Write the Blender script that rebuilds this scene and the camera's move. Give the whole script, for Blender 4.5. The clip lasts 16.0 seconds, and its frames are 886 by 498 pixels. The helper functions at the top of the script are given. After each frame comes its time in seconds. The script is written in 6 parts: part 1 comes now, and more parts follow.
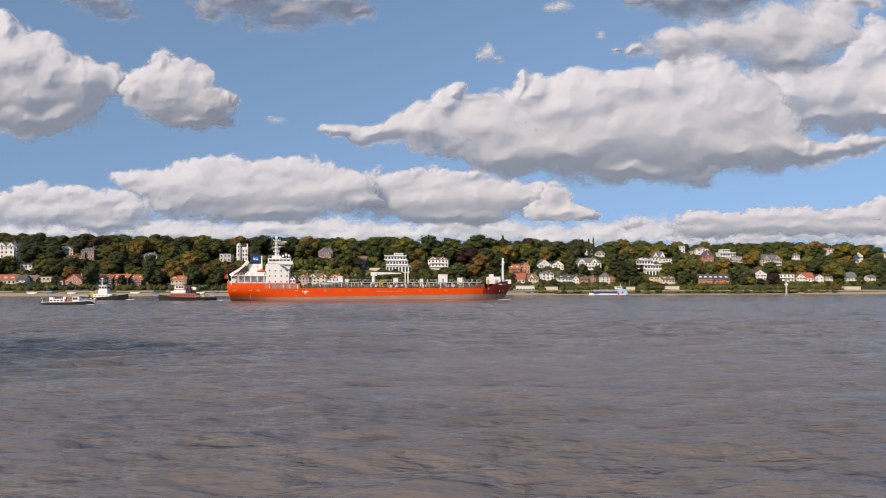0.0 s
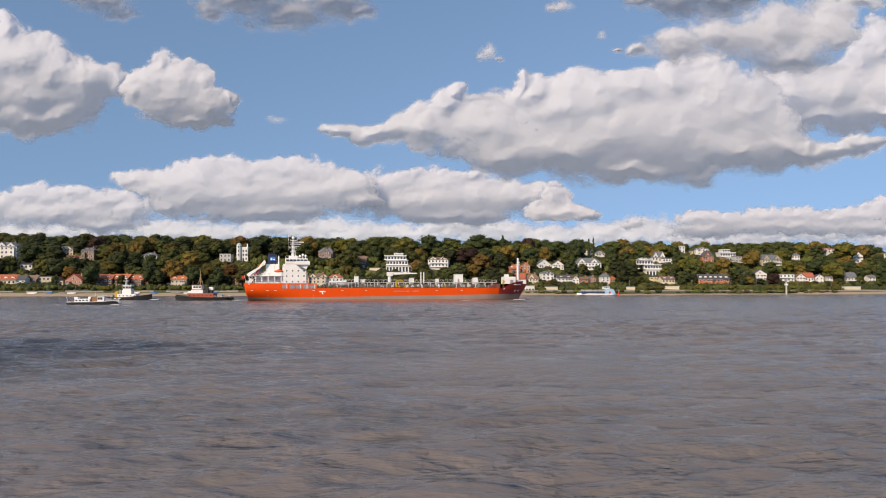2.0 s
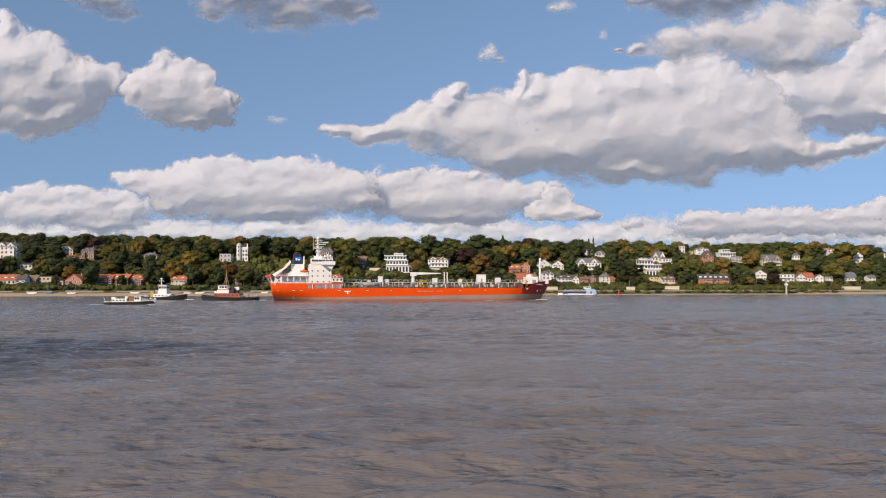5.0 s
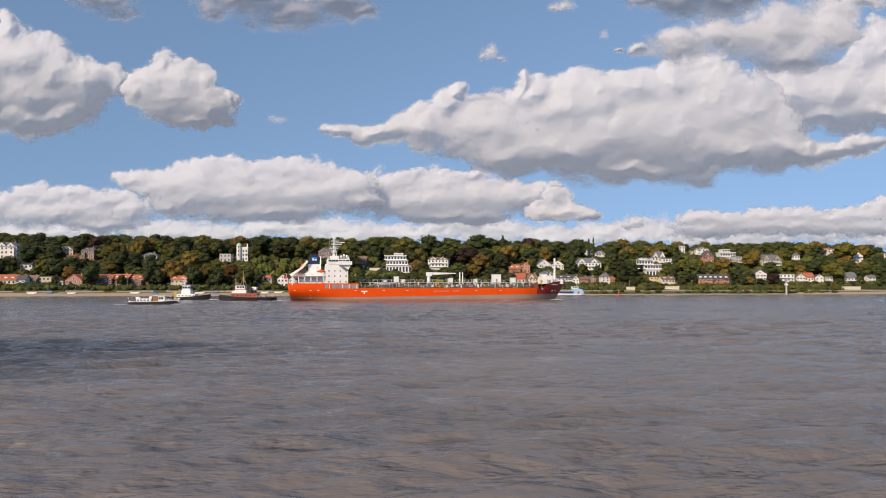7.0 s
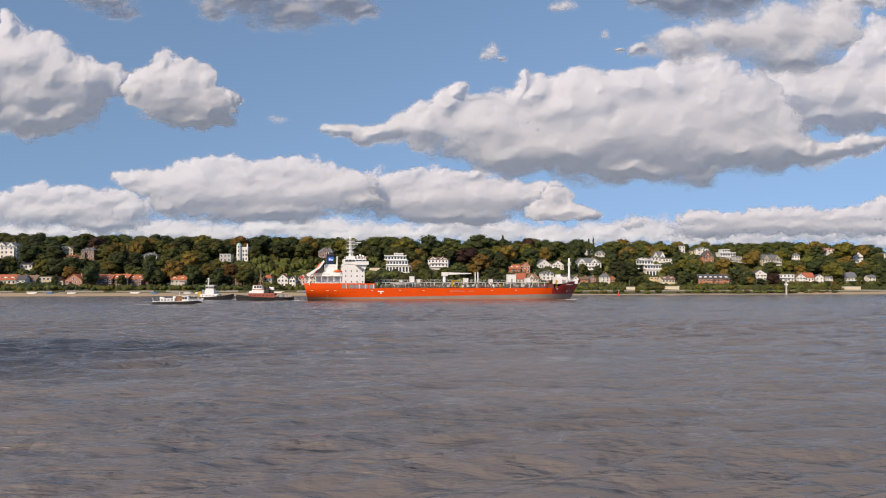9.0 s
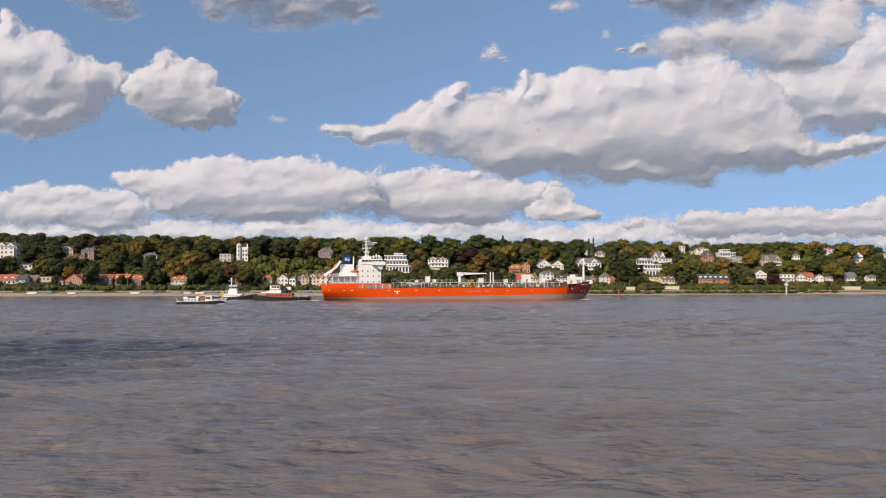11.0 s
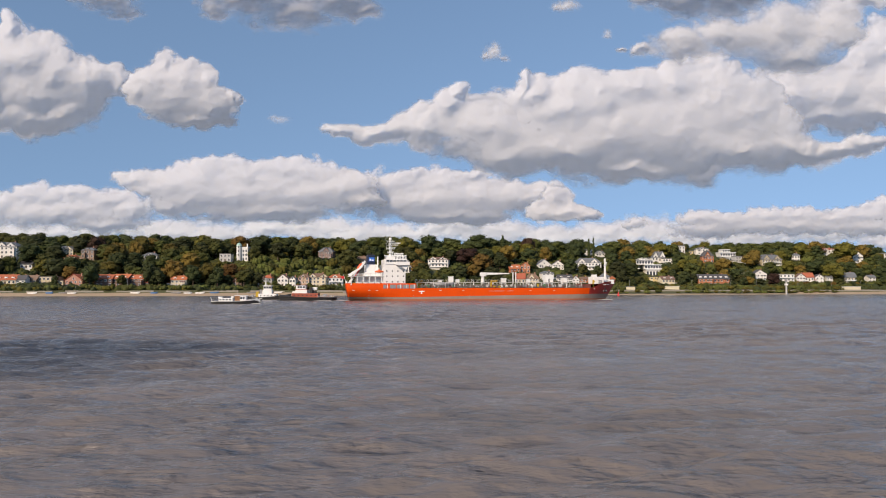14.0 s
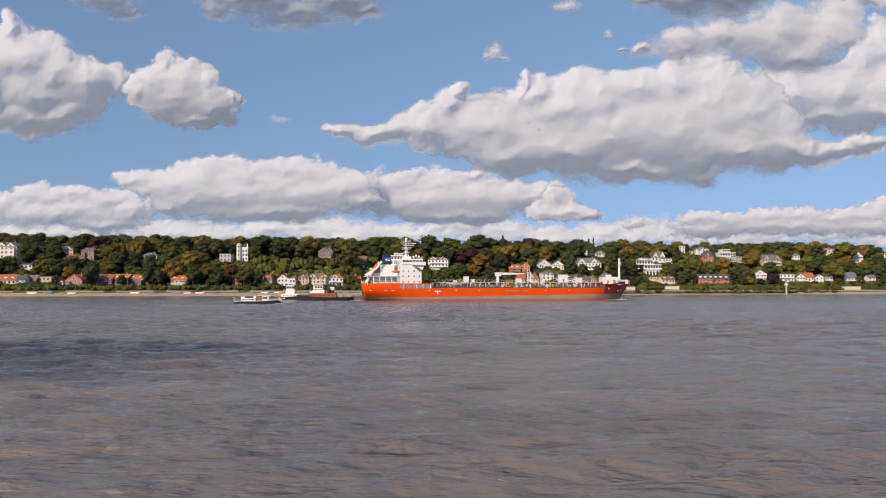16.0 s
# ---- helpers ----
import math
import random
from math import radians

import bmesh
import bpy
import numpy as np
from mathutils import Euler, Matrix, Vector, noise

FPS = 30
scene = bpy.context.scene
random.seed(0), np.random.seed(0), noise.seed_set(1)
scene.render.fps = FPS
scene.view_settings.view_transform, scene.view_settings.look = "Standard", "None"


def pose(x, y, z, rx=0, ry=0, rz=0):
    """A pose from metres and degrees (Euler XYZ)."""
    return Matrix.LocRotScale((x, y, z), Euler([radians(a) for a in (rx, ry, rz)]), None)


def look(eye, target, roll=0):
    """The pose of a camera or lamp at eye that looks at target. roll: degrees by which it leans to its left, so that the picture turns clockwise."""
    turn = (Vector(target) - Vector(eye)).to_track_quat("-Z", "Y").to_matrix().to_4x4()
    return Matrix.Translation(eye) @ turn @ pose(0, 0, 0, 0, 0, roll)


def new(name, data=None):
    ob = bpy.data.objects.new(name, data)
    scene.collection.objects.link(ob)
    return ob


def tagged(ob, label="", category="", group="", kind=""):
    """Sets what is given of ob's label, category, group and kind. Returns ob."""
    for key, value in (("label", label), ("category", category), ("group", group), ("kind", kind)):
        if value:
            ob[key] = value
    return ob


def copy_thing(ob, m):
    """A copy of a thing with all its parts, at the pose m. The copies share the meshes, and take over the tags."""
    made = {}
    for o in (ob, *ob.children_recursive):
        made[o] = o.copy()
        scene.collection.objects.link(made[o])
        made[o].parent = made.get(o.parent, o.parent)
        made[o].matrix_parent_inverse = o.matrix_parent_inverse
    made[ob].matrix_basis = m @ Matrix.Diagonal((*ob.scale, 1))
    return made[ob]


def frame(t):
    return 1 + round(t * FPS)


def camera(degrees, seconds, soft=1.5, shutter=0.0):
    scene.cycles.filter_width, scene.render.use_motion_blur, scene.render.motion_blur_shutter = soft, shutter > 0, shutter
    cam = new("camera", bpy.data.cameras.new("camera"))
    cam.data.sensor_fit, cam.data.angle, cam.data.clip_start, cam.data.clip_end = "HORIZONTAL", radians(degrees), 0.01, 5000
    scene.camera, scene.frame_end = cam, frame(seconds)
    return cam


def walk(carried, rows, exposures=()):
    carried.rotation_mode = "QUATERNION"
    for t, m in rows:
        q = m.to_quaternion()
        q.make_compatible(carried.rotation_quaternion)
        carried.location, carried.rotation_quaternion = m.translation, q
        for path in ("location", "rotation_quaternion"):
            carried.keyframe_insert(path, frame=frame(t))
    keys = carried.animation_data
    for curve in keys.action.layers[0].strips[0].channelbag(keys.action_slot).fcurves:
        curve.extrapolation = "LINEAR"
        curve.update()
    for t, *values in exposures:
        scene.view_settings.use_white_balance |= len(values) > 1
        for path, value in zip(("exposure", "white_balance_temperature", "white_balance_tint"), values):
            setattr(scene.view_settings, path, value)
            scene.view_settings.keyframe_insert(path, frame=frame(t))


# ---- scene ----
# A static camera on a quay, 7 m over a wide river, looking at the far bank.
cam = camera(62.2, 16.0, soft=1.0)
EYE = (0.0, 0.0, 7.0)
VIEW = pose(*EYE, 92.86, 0, 0)
walk(cam, [(0, VIEW), (16, VIEW)], [(0, 0.10, 7550, 19), (16, 0.10, 7550, 19)])

# ---- daylight ----
SUN_TO = Vector((-0.50, -0.72, 0.54)).normalized()
world = bpy.data.worlds.new("sky")
scene.world = world
world.use_nodes = True
wn = world.node_tree.nodes
sky = wn.new("ShaderNodeTexSky")
sky.sky_type = "NISHITA"
sky.sun_disc = False
sky.sun_elevation = math.asin(SUN_TO.z)
sky.sun_rotation = math.atan2(SUN_TO.x, SUN_TO.y)
sky.altitude = 1000
sky.air_density, sky.dust_density, sky.ozone_density = 0.85, 0.6, 1.2
# the band next to the horizon takes the even tone of the sky just above it
aim, up = wn.new("ShaderNodeTexCoord"), wn.new("ShaderNodeMapping")
up.inputs["Location"].default_value = (0, 0, 0.24)
up.inputs["Scale"].default_value = (1, 1, 0.5)
world.node_tree.links.new(aim.outputs["Generated"], up.inputs["Vector"])
world.node_tree.links.new(up.outputs["Vector"], sky.inputs["Vector"])
wn["Background"].inputs["Strength"].default_value = 0.157
clear = wn.new("ShaderNodeMix")
clear.data_type, clear.blend_type = "RGBA", "MULTIPLY"
clear.inputs["Factor"].default_value = 1.0
clear.inputs["B"].default_value = (0.84, 1.02, 1.04, 1)
world.node_tree.links.new(sky.outputs["Color"], clear.inputs["A"])
world.node_tree.links.new(clear.outputs["Result"], wn["Background"].inputs["Color"])
sun = new("sun", bpy.data.lights.new("sun", "SUN"))
sun.data.energy, sun.data.angle, sun.data.color = 4.0, radians(0.5), (1.0, 0.90, 0.75)
sun.matrix_world = look(SUN_TO * 300, (0, 0, 0))


# ---- materials ----
MATS = {}


def mat(name, base, rough=0.6, metal=0.0, other=None, scale=1.0, fine=8.0, bump=0.0, per=0.0, spread=0.5, stretch=(1, 1, 1)):
    """A surface with broad stains and fine grain; per: how far each piece differs."""
    if name in MATS:
        return MATS[name]
    m = bpy.data.materials.new(name)
    MATS[name] = m
    m.use_nodes = True
    n, l = m.node_tree.nodes, m.node_tree.links
    b = n["Principled BSDF"]
    b.inputs["Roughness"].default_value, b.inputs["Metallic"].default_value = rough, metal
    other = other or tuple(c * 0.78 for c in base)
    tc, mp = n.new("ShaderNodeTexCoord"), n.new("ShaderNodeMapping")
    mp.inputs["Scale"].default_value = stretch
    l.new(tc.outputs["Object"], mp.inputs["Vector"])
    big, small, mix = n.new("ShaderNodeTexNoise"), n.new("ShaderNodeTexNoise"), n.new("ShaderNodeMix")
    for tex, s, d in ((big, scale, 3), (small, scale * fine, 4)):
        l.new(mp.outputs["Vector"], tex.inputs["Vector"])
        tex.inputs["Scale"].default_value, tex.inputs["Detail"].default_value = s, d
    ramp = n.new("ShaderNodeMapRange")
    ramp.inputs["From Min"].default_value, ramp.inputs["From Max"].default_value = 0.5 - spread / 2, 0.5 + spread / 2
    add = n.new("ShaderNodeMath")
    add.operation = "MULTIPLY_ADD"
    l.new(small.outputs["Fac"], add.inputs[0])
    add.inputs[1].default_value = 0.45
    half = n.new("ShaderNodeMath")
    half.operation = "MULTIPLY_ADD"
    l.new(big.outputs["Fac"], half.inputs[0])
    half.inputs[1].default_value, half.inputs[2].default_value = 0.55, 0.0
    l.new(half.outputs[0], add.inputs[2])
    l.new(add.outputs[0], ramp.inputs["Value"])
    mix.data_type = "RGBA"
    mix.inputs["A"].default_value, mix.inputs["B"].default_value = (*base, 1), (*other, 1)
    l.new(ramp.outputs[0], mix.inputs["Factor"])
    out = mix.outputs["Result"]
    if per:
        info, hsv = n.new("ShaderNodeObjectInfo"), n.new("ShaderNodeHueSaturation")
        for sock, lo, hi in (("Value", 1 - per, 1 + per), ("Hue", 0.5 - per * 0.07, 0.5 + per * 0.05)):
            r = n.new("ShaderNodeMapRange")
            r.inputs["To Min"].default_value, r.inputs["To Max"].default_value = lo, hi
            l.new(info.outputs["Random"], r.inputs["Value"])
            l.new(r.outputs[0], hsv.inputs[sock])
        l.new(out, hsv.inputs["Color"])
        out = hsv.outputs["Color"]
    l.new(out, b.inputs["Base Color"])
    if bump:
        bp = n.new("ShaderNodeBump")
        bp.inputs["Strength"].default_value, bp.inputs["Distance"].default_value = bump, 0.3
        l.new(small.outputs["Fac"], bp.inputs["Height"])
        l.new(bp.outputs["Normal"], b.inputs["Normal"])
    return m


def part(name, bm, material, parent=None, label="", smooth=False):
    me = bpy.data.meshes.new(name)
    bm.to_mesh(me)
    bm.free()
    for one in (material if isinstance(material, (list, tuple)) else [material]):
        me.materials.append(one)
    if smooth:
        me.shade_smooth()
    ob = new(name, me)
    ob.parent = parent
    return tagged(ob, label)


def thing(name, label, category, m, group=""):
    ob = tagged(new(name), label, category, group)
    ob.empty_display_size = 0.1
    ob.matrix_basis = m
    return ob


def box(bm, x0, x1, y0, y1, z0, z1, bevel=0.0, taper=1.0):
    """A box; taper narrows its top."""
    made = bmesh.ops.create_cube(bm, size=1.0)["verts"]
    cx, cy = (x0 + x1) / 2, (y0 + y1) / 2
    for v in made:
        k = taper if v.co.z > 0 else 1.0
        v.co = Vector((cx + v.co.x * (x1 - x0) * k, cy + v.co.y * (y1 - y0) * k, z0 + (v.co.z + 0.5) * (z1 - z0)))
    if bevel:
        edges = {e for v in made for e in v.link_edges}
        bmesh.ops.bevel(bm, geom=list(edges), offset=bevel, segments=2, affect="EDGES", profile=0.5)
    return bm


def tube(bm, a, b, r, r2=None, sides=8):
    """A round bar from a to b."""
    a, b = Vector(a), Vector(b)
    d = b - a
    m = Matrix.Translation((a + b) / 2) @ d.to_track_quat("Z", "Y").to_matrix().to_4x4()
    bmesh.ops.create_cone(bm, cap_ends=True, segments=sides, radius1=r, radius2=r if r2 is None else r2, depth=d.length, matrix=m)
    return bm


def prism(bm, outline, y0, y1):
    """An outline in x and z, drawn out in y."""
    a = [bm.verts.new((x, y0, z)) for x, z in outline]
    b = [bm.verts.new((x, y1, z)) for x, z in outline]
    bm.faces.new(a)
    bm.faces.new(b[::-1])
    for i in range(len(a)):
        j = (i + 1) % len(a)
        bm.faces.new((a[j], a[i], b[i], b[j]))
    bmesh.ops.recalc_face_normals(bm, faces=bm.faces)
    return bm


def B():
    return bmesh.new()


WHITE = mat("white_paint", (0.80, 0.80, 0.78), 0.4, other=(0.70, 0.69, 0.66), scale=0.5)
GLASS = mat("dark_glass", (0.03, 0.035, 0.045), 0.08, other=(0.06, 0.07, 0.085), scale=0.4)
BLACK = mat("black_paint", (0.010, 0.010, 0.011), 0.65, other=(0.022, 0.020, 0.018), scale=0.6)
STEEL = mat("grey_steel", (0.32, 0.33, 0.34), 0.5, 0.2, other=(0.20, 0.19, 0.18), scale=0.7)


# ---- the ground: river bed, beach, terraced slope and plateau in one sheet ----
def shore(x):
    """Distance of the far waterline."""
    return 480 + (x + 290) * 0.2


PROFILE = ((-60, -4), (-5, -0.5), (0, 0), (10, 1.3), (15, 2.0), (17, 3.6), (26, 4.2), (34, 6.0), (50, 7.5), (70, 14), (95, 23), (130, 32), (170, 38), (400, 40), (6000, 40))


def rise(x, y):
    """Height of the ground."""
    u = (y - shore(x)) / 1.02
    if u < -60:
        return -4.0
    z = PROFILE[-1][1]
    for (u0, z0), (u1, z1) in zip(PROFILE, PROFILE[1:]):
        if u0 <= u <= u1:
            k = (u - u0) / (u1 - u0)
            z = z0 + (z1 - z0) * k
            break
    if u > 40:
        z += (noise.noise((x * 0.012, y * 0.012, 3.1)) * 2.2) * min(1, (u - 40) / 40)
    elif u > 0:
        z += noise.noise((x * 0.05, y * 0.05, 0.4)) * 0.25
    return z


def spot(x, u):
    """A place on the bank, u metres inland."""
    y = shore(x) + u * 1.02
    return Vector((x, y, rise(x, y)))
def build_ground():
    m = mat("bank_soil", (0.05, 0.065, 0.025), 0.95, other=(0.09, 0.085, 0.035), scale=0.06, fine=12, bump=0.6)
    us = [-4000, -540, -60, -5, 0, 5, 10, 13, 15, 17, 21, 26, 30, 34, 42, 50, 60, 70, 82, 95, 110, 130, 150, 170, 220, 400, 1200, 2600, 4200]
    xs = [-4500, -2500, -1200, -800] + [-600 + 12 * i for i in range(110)] + [850, 1200, 2500, 4500]
    bm = B()
    rows = []
    for u in us:
        row = []
        for x in xs:
            xx = max(-900, min(900, x))
            y = shore(xx) + u * 1.02
            row.append(bm.verts.new((x, y, rise(xx, y))))
        rows.append(row)
    for r0, r1 in zip(rows, rows[1:]):
        for i in range(len(xs) - 1):
            f = bm.faces.new((r0[i], r0[i + 1], r1[i + 1], r1[i]))
            f.material_index = 1 if r0[i].co.y - shore(max(-900, min(900, r0[i].co.x))) > 215 else 0
    # unseen plateau behind the hill, made pale to reflect light onto cloud undersides
    bounce = mat("pale_bounce_ground", (0.37, 0.375, 0.34), 0.95, other=(0.28, 0.30, 0.25), scale=0.006, fine=14, bump=0.3)
    ob = part("ground", bm, [m, bounce], smooth=True)
    tagged(ob, "green hillside bank rising from the river to a plateau", "ground", kind="structure")
    sand = mat("beach_sand", (0.42, 0.31, 0.20), 0.95, other=(0.32, 0.24, 0.16), scale=0.12, fine=10, bump=0.3)
    bm = B()
    prev = None
    for i in range(160):
        x = -560 + i * 8.0
        k = [-1.5, 0.6, 5, 10, 14.0 + 1.5 * noise.noise((x * 0.03, 0, 0))]
        if 80 < x < 290:
            k = [-1.5, 0.3, 1.5, 3.0, 4.5]
        now = []
        for u in k:
            p = spot(x, u)
            now.append(bm.verts.new((p.x, p.y, p.z + 0.12)))
        if prev:
            for a in range(4):
                bm.faces.new((prev[a], now[a], now[a + 1], prev[a + 1]))
        prev = now
    tagged(part("beach", bm, sand, smooth=True), "narrow pale sandy beach along the waterline", "beach", kind="structure")
    wall = mat("quay_stone", (0.36, 0.33, 0.28), 0.9, other=(0.22, 0.20, 0.17), scale=0.3, fine=9, bump=0.4)
    bm = B()
    for i in range(92):
        x = -330 + i * 8.0
        if math.sin(i * 1.7) > 0.75 and x < 60:
            continue
        p, q = spot(x, 15.6), spot(x + 7.94, 15.6)
        top = 3.5 + 0.25 * math.sin(i * 0.9)
        vs = [bm.verts.new(c) for c in ((p.x, p.y, 1.2), (q.x, q.y, 1.2), (q.x, q.y, top), (p.x, p.y, top), (p.x, p.y + 0.6, top), (q.x, q.y + 0.6, top), (q.x, q.y + 0.6, 1.2), (p.x, p.y + 0.6, 1.2))]
        for f in ((0, 1, 2, 3), (3, 2, 5, 4), (4, 5, 6, 7), (0, 3, 4, 7), (1, 6, 5, 2)):
            bm.faces.new([vs[j] for j in f])
    tagged(part("retaining_wall", bm, wall), "low weathered stone wall above the beach", "wall", kind="structure")


def lattice(u, v, seed):
    """Smooth gradient noise, about -0.7 to 0.7, over arrays."""
    i, j = np.floor(u).astype(np.int64), np.floor(v).astype(np.int64)
    fu, fv = u - i, v - j

    def corner(di, dj):
        h = ((i + di) * 374761393 + (j + dj) * 668265263 + seed * 982451653) & 0xFFFFFFFF
        h = ((h ^ (h >> 13)) * 1274126177) & 0xFFFFFFFF
        a = ((h ^ (h >> 16)) & 0xFFFF) * (2 * math.pi / 65536)
        return np.cos(a) * (fu - di) + np.sin(a) * (fv - dj)

    su, sv = fu * fu * fu * (fu * (fu * 6 - 15) + 10), fv * fv * fv * (fv * (fv * 6 - 15) + 10)
    low = corner(0, 0) * (1 - su) + corner(1, 0) * su
    high = corner(0, 1) * (1 - su) + corner(1, 1) * su
    return low * (1 - sv) + high * sv


def fractal(u, v, seed, octaves=4, gain=0.5, puffy=False):
    """Noise of several sizes; puffy: round heads between sharp creases."""
    total, amp = np.zeros_like(u), 1.0
    for o in range(octaves):
        n = lattice(u * 2.03 ** o + 17.3 * o, v * 2.03 ** o - 9.1 * o, seed + o)
        total += amp * (np.abs(n) * 2 - 0.45 if puffy else n)
        amp *= gain
    return total


def water_material():
    m = bpy.data.materials.new("river_water")
    m.use_nodes = True
    n, l = m.node_tree.nodes, m.node_tree.links
    b = n["Principled BSDF"]
    b.inputs["Roughness"].default_value = 0.17
    b.inputs["IOR"].default_value = 1.34
    tc = n.new("ShaderNodeTexCoord")

    def stretched(x, y):
        mp = n.new("ShaderNodeMapping")
        mp.inputs["Scale"].default_value = (x, y, 1.0)
        mp.inputs["Rotation"].default_value = (0, 0, radians(4))
        l.new(tc.outputs["Object"], mp.inputs["Vector"])
        return mp.outputs["Vector"]

    def noise_tex(vec, scale, detail, rough=0.5):
        t = n.new("ShaderNodeTexNoise")
        t.inputs["Scale"].default_value, t.inputs["Detail"].default_value, t.inputs["Roughness"].default_value = scale, detail, rough
        l.new(vec, t.inputs["Vector"])
        return t.outputs["Fac"]

    def ranged(fac, lo, hi, to_lo, to_hi):
        r = n.new("ShaderNodeMapRange")
        for sock, val in (("From Min", lo), ("From Max", hi), ("To Min", to_lo), ("To Max", to_hi)):
            r.inputs[sock].default_value = val
        l.new(fac, r.inputs["Value"])
        return r.outputs[0]

    # gusts: streaks of rougher water, and one broad patch off the quay
    streaks = ranged(noise_tex(stretched(0.16, 1.0), 0.06, 5, 0.65), 0.40, 0.62, 0.70, 1.15)
    cats = ranged(noise_tex(stretched(0.75, 1.0), 0.17, 5, 0.7), 0.42, 0.62, -0.25, 0.45)
    ruffled = n.new("ShaderNodeMath")
    l.new(streaks, ruffled.inputs[0])
    l.new(cats, ruffled.inputs[1])
    flecks = n.new("ShaderNodeMath")
    l.new(ruffled.outputs[0], flecks.inputs[0])
    l.new(ranged(noise_tex(stretched(1.0, 0.45), 0.42, 3, 0.6), 0.42, 0.60, -0.28, 0.32), flecks.inputs[1])
    streaks = flecks.outputs[0]
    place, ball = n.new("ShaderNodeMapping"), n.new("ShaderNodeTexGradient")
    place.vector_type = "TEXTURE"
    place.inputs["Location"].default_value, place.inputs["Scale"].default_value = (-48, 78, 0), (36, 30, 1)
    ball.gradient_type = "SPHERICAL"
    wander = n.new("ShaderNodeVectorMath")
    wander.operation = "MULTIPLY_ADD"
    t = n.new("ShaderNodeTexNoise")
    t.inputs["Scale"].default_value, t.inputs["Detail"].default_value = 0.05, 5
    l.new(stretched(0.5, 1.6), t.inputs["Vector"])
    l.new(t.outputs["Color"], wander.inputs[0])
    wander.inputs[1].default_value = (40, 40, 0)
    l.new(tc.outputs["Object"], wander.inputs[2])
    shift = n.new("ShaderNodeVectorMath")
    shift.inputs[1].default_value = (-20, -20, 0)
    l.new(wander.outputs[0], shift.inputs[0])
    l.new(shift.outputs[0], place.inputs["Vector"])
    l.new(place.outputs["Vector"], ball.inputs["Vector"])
    total = n.new("ShaderNodeMath")
    l.new(streaks, total.inputs[0])
    l.new(ranged(ball.outputs["Fac"], 0.15, 0.7, 0, 0.5), total.inputs[1])
    # a calm lane near the far bank
    lane, calm = n.new("ShaderNodeMapping"), n.new("ShaderNodeTexGradient")
    lane.vector_type, calm.gradient_type = "TEXTURE", "SPHERICAL"
    lane.inputs["Location"].default_value, lane.inputs["Scale"].default_value = (260, 390, 0), (110, 85, 1)
    l.new(shift.outputs[0], lane.inputs["Vector"])
    l.new(lane.outputs["Vector"], calm.inputs["Vector"])
    rest = n.new("ShaderNodeMath")
    l.new(total.outputs[0], rest.inputs[0])
    l.new(ranged(calm.outputs["Fac"], 0.05, 0.5, 0, -0.65), rest.inputs[1])
    gust = rest.outputs[0]
    # silt in the water: brown clouds and paler bands
    tone = ranged(noise_tex(stretched(0.18, 1.0), 0.045, 6, 0.65), 0.36, 0.64, 0, 1)
    colour = None
    # last colour: the gust patch's reflected blue sky, painted in as dark base
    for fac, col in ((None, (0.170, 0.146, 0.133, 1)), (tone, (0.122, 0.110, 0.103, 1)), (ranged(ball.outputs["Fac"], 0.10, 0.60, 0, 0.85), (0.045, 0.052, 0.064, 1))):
        if colour is None:
            colour = col
            continue
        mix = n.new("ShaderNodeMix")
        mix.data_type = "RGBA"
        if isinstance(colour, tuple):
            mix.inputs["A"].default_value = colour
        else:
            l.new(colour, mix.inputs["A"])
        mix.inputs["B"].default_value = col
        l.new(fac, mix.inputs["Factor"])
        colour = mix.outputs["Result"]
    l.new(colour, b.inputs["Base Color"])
    last = None
    for vec, s, d in ((stretched(0.8, 1.0), 0.12, 1.2), (stretched(0.5, 1.0), 0.30, 0.65), (stretched(1.0, 0.5), 0.42, 0.4), (stretched(0.36, 1.0), 0.95, 0.45), (stretched(0.45, 1.0), 2.6, 0.15), (stretched(0.5, 1.0), 7.0, 0.05)):
        bp = n.new("ShaderNodeBump")
        bp.inputs["Distance"].default_value = d
        l.new(gust, bp.inputs["Strength"])
        l.new(noise_tex(vec, s, 3, 0.55), bp.inputs["Height"])
        if last:
            l.new(last.outputs["Normal"], bp.inputs["Normal"])
        last = bp
    l.new(last.outputs["Normal"], b.inputs["Normal"])
    return m


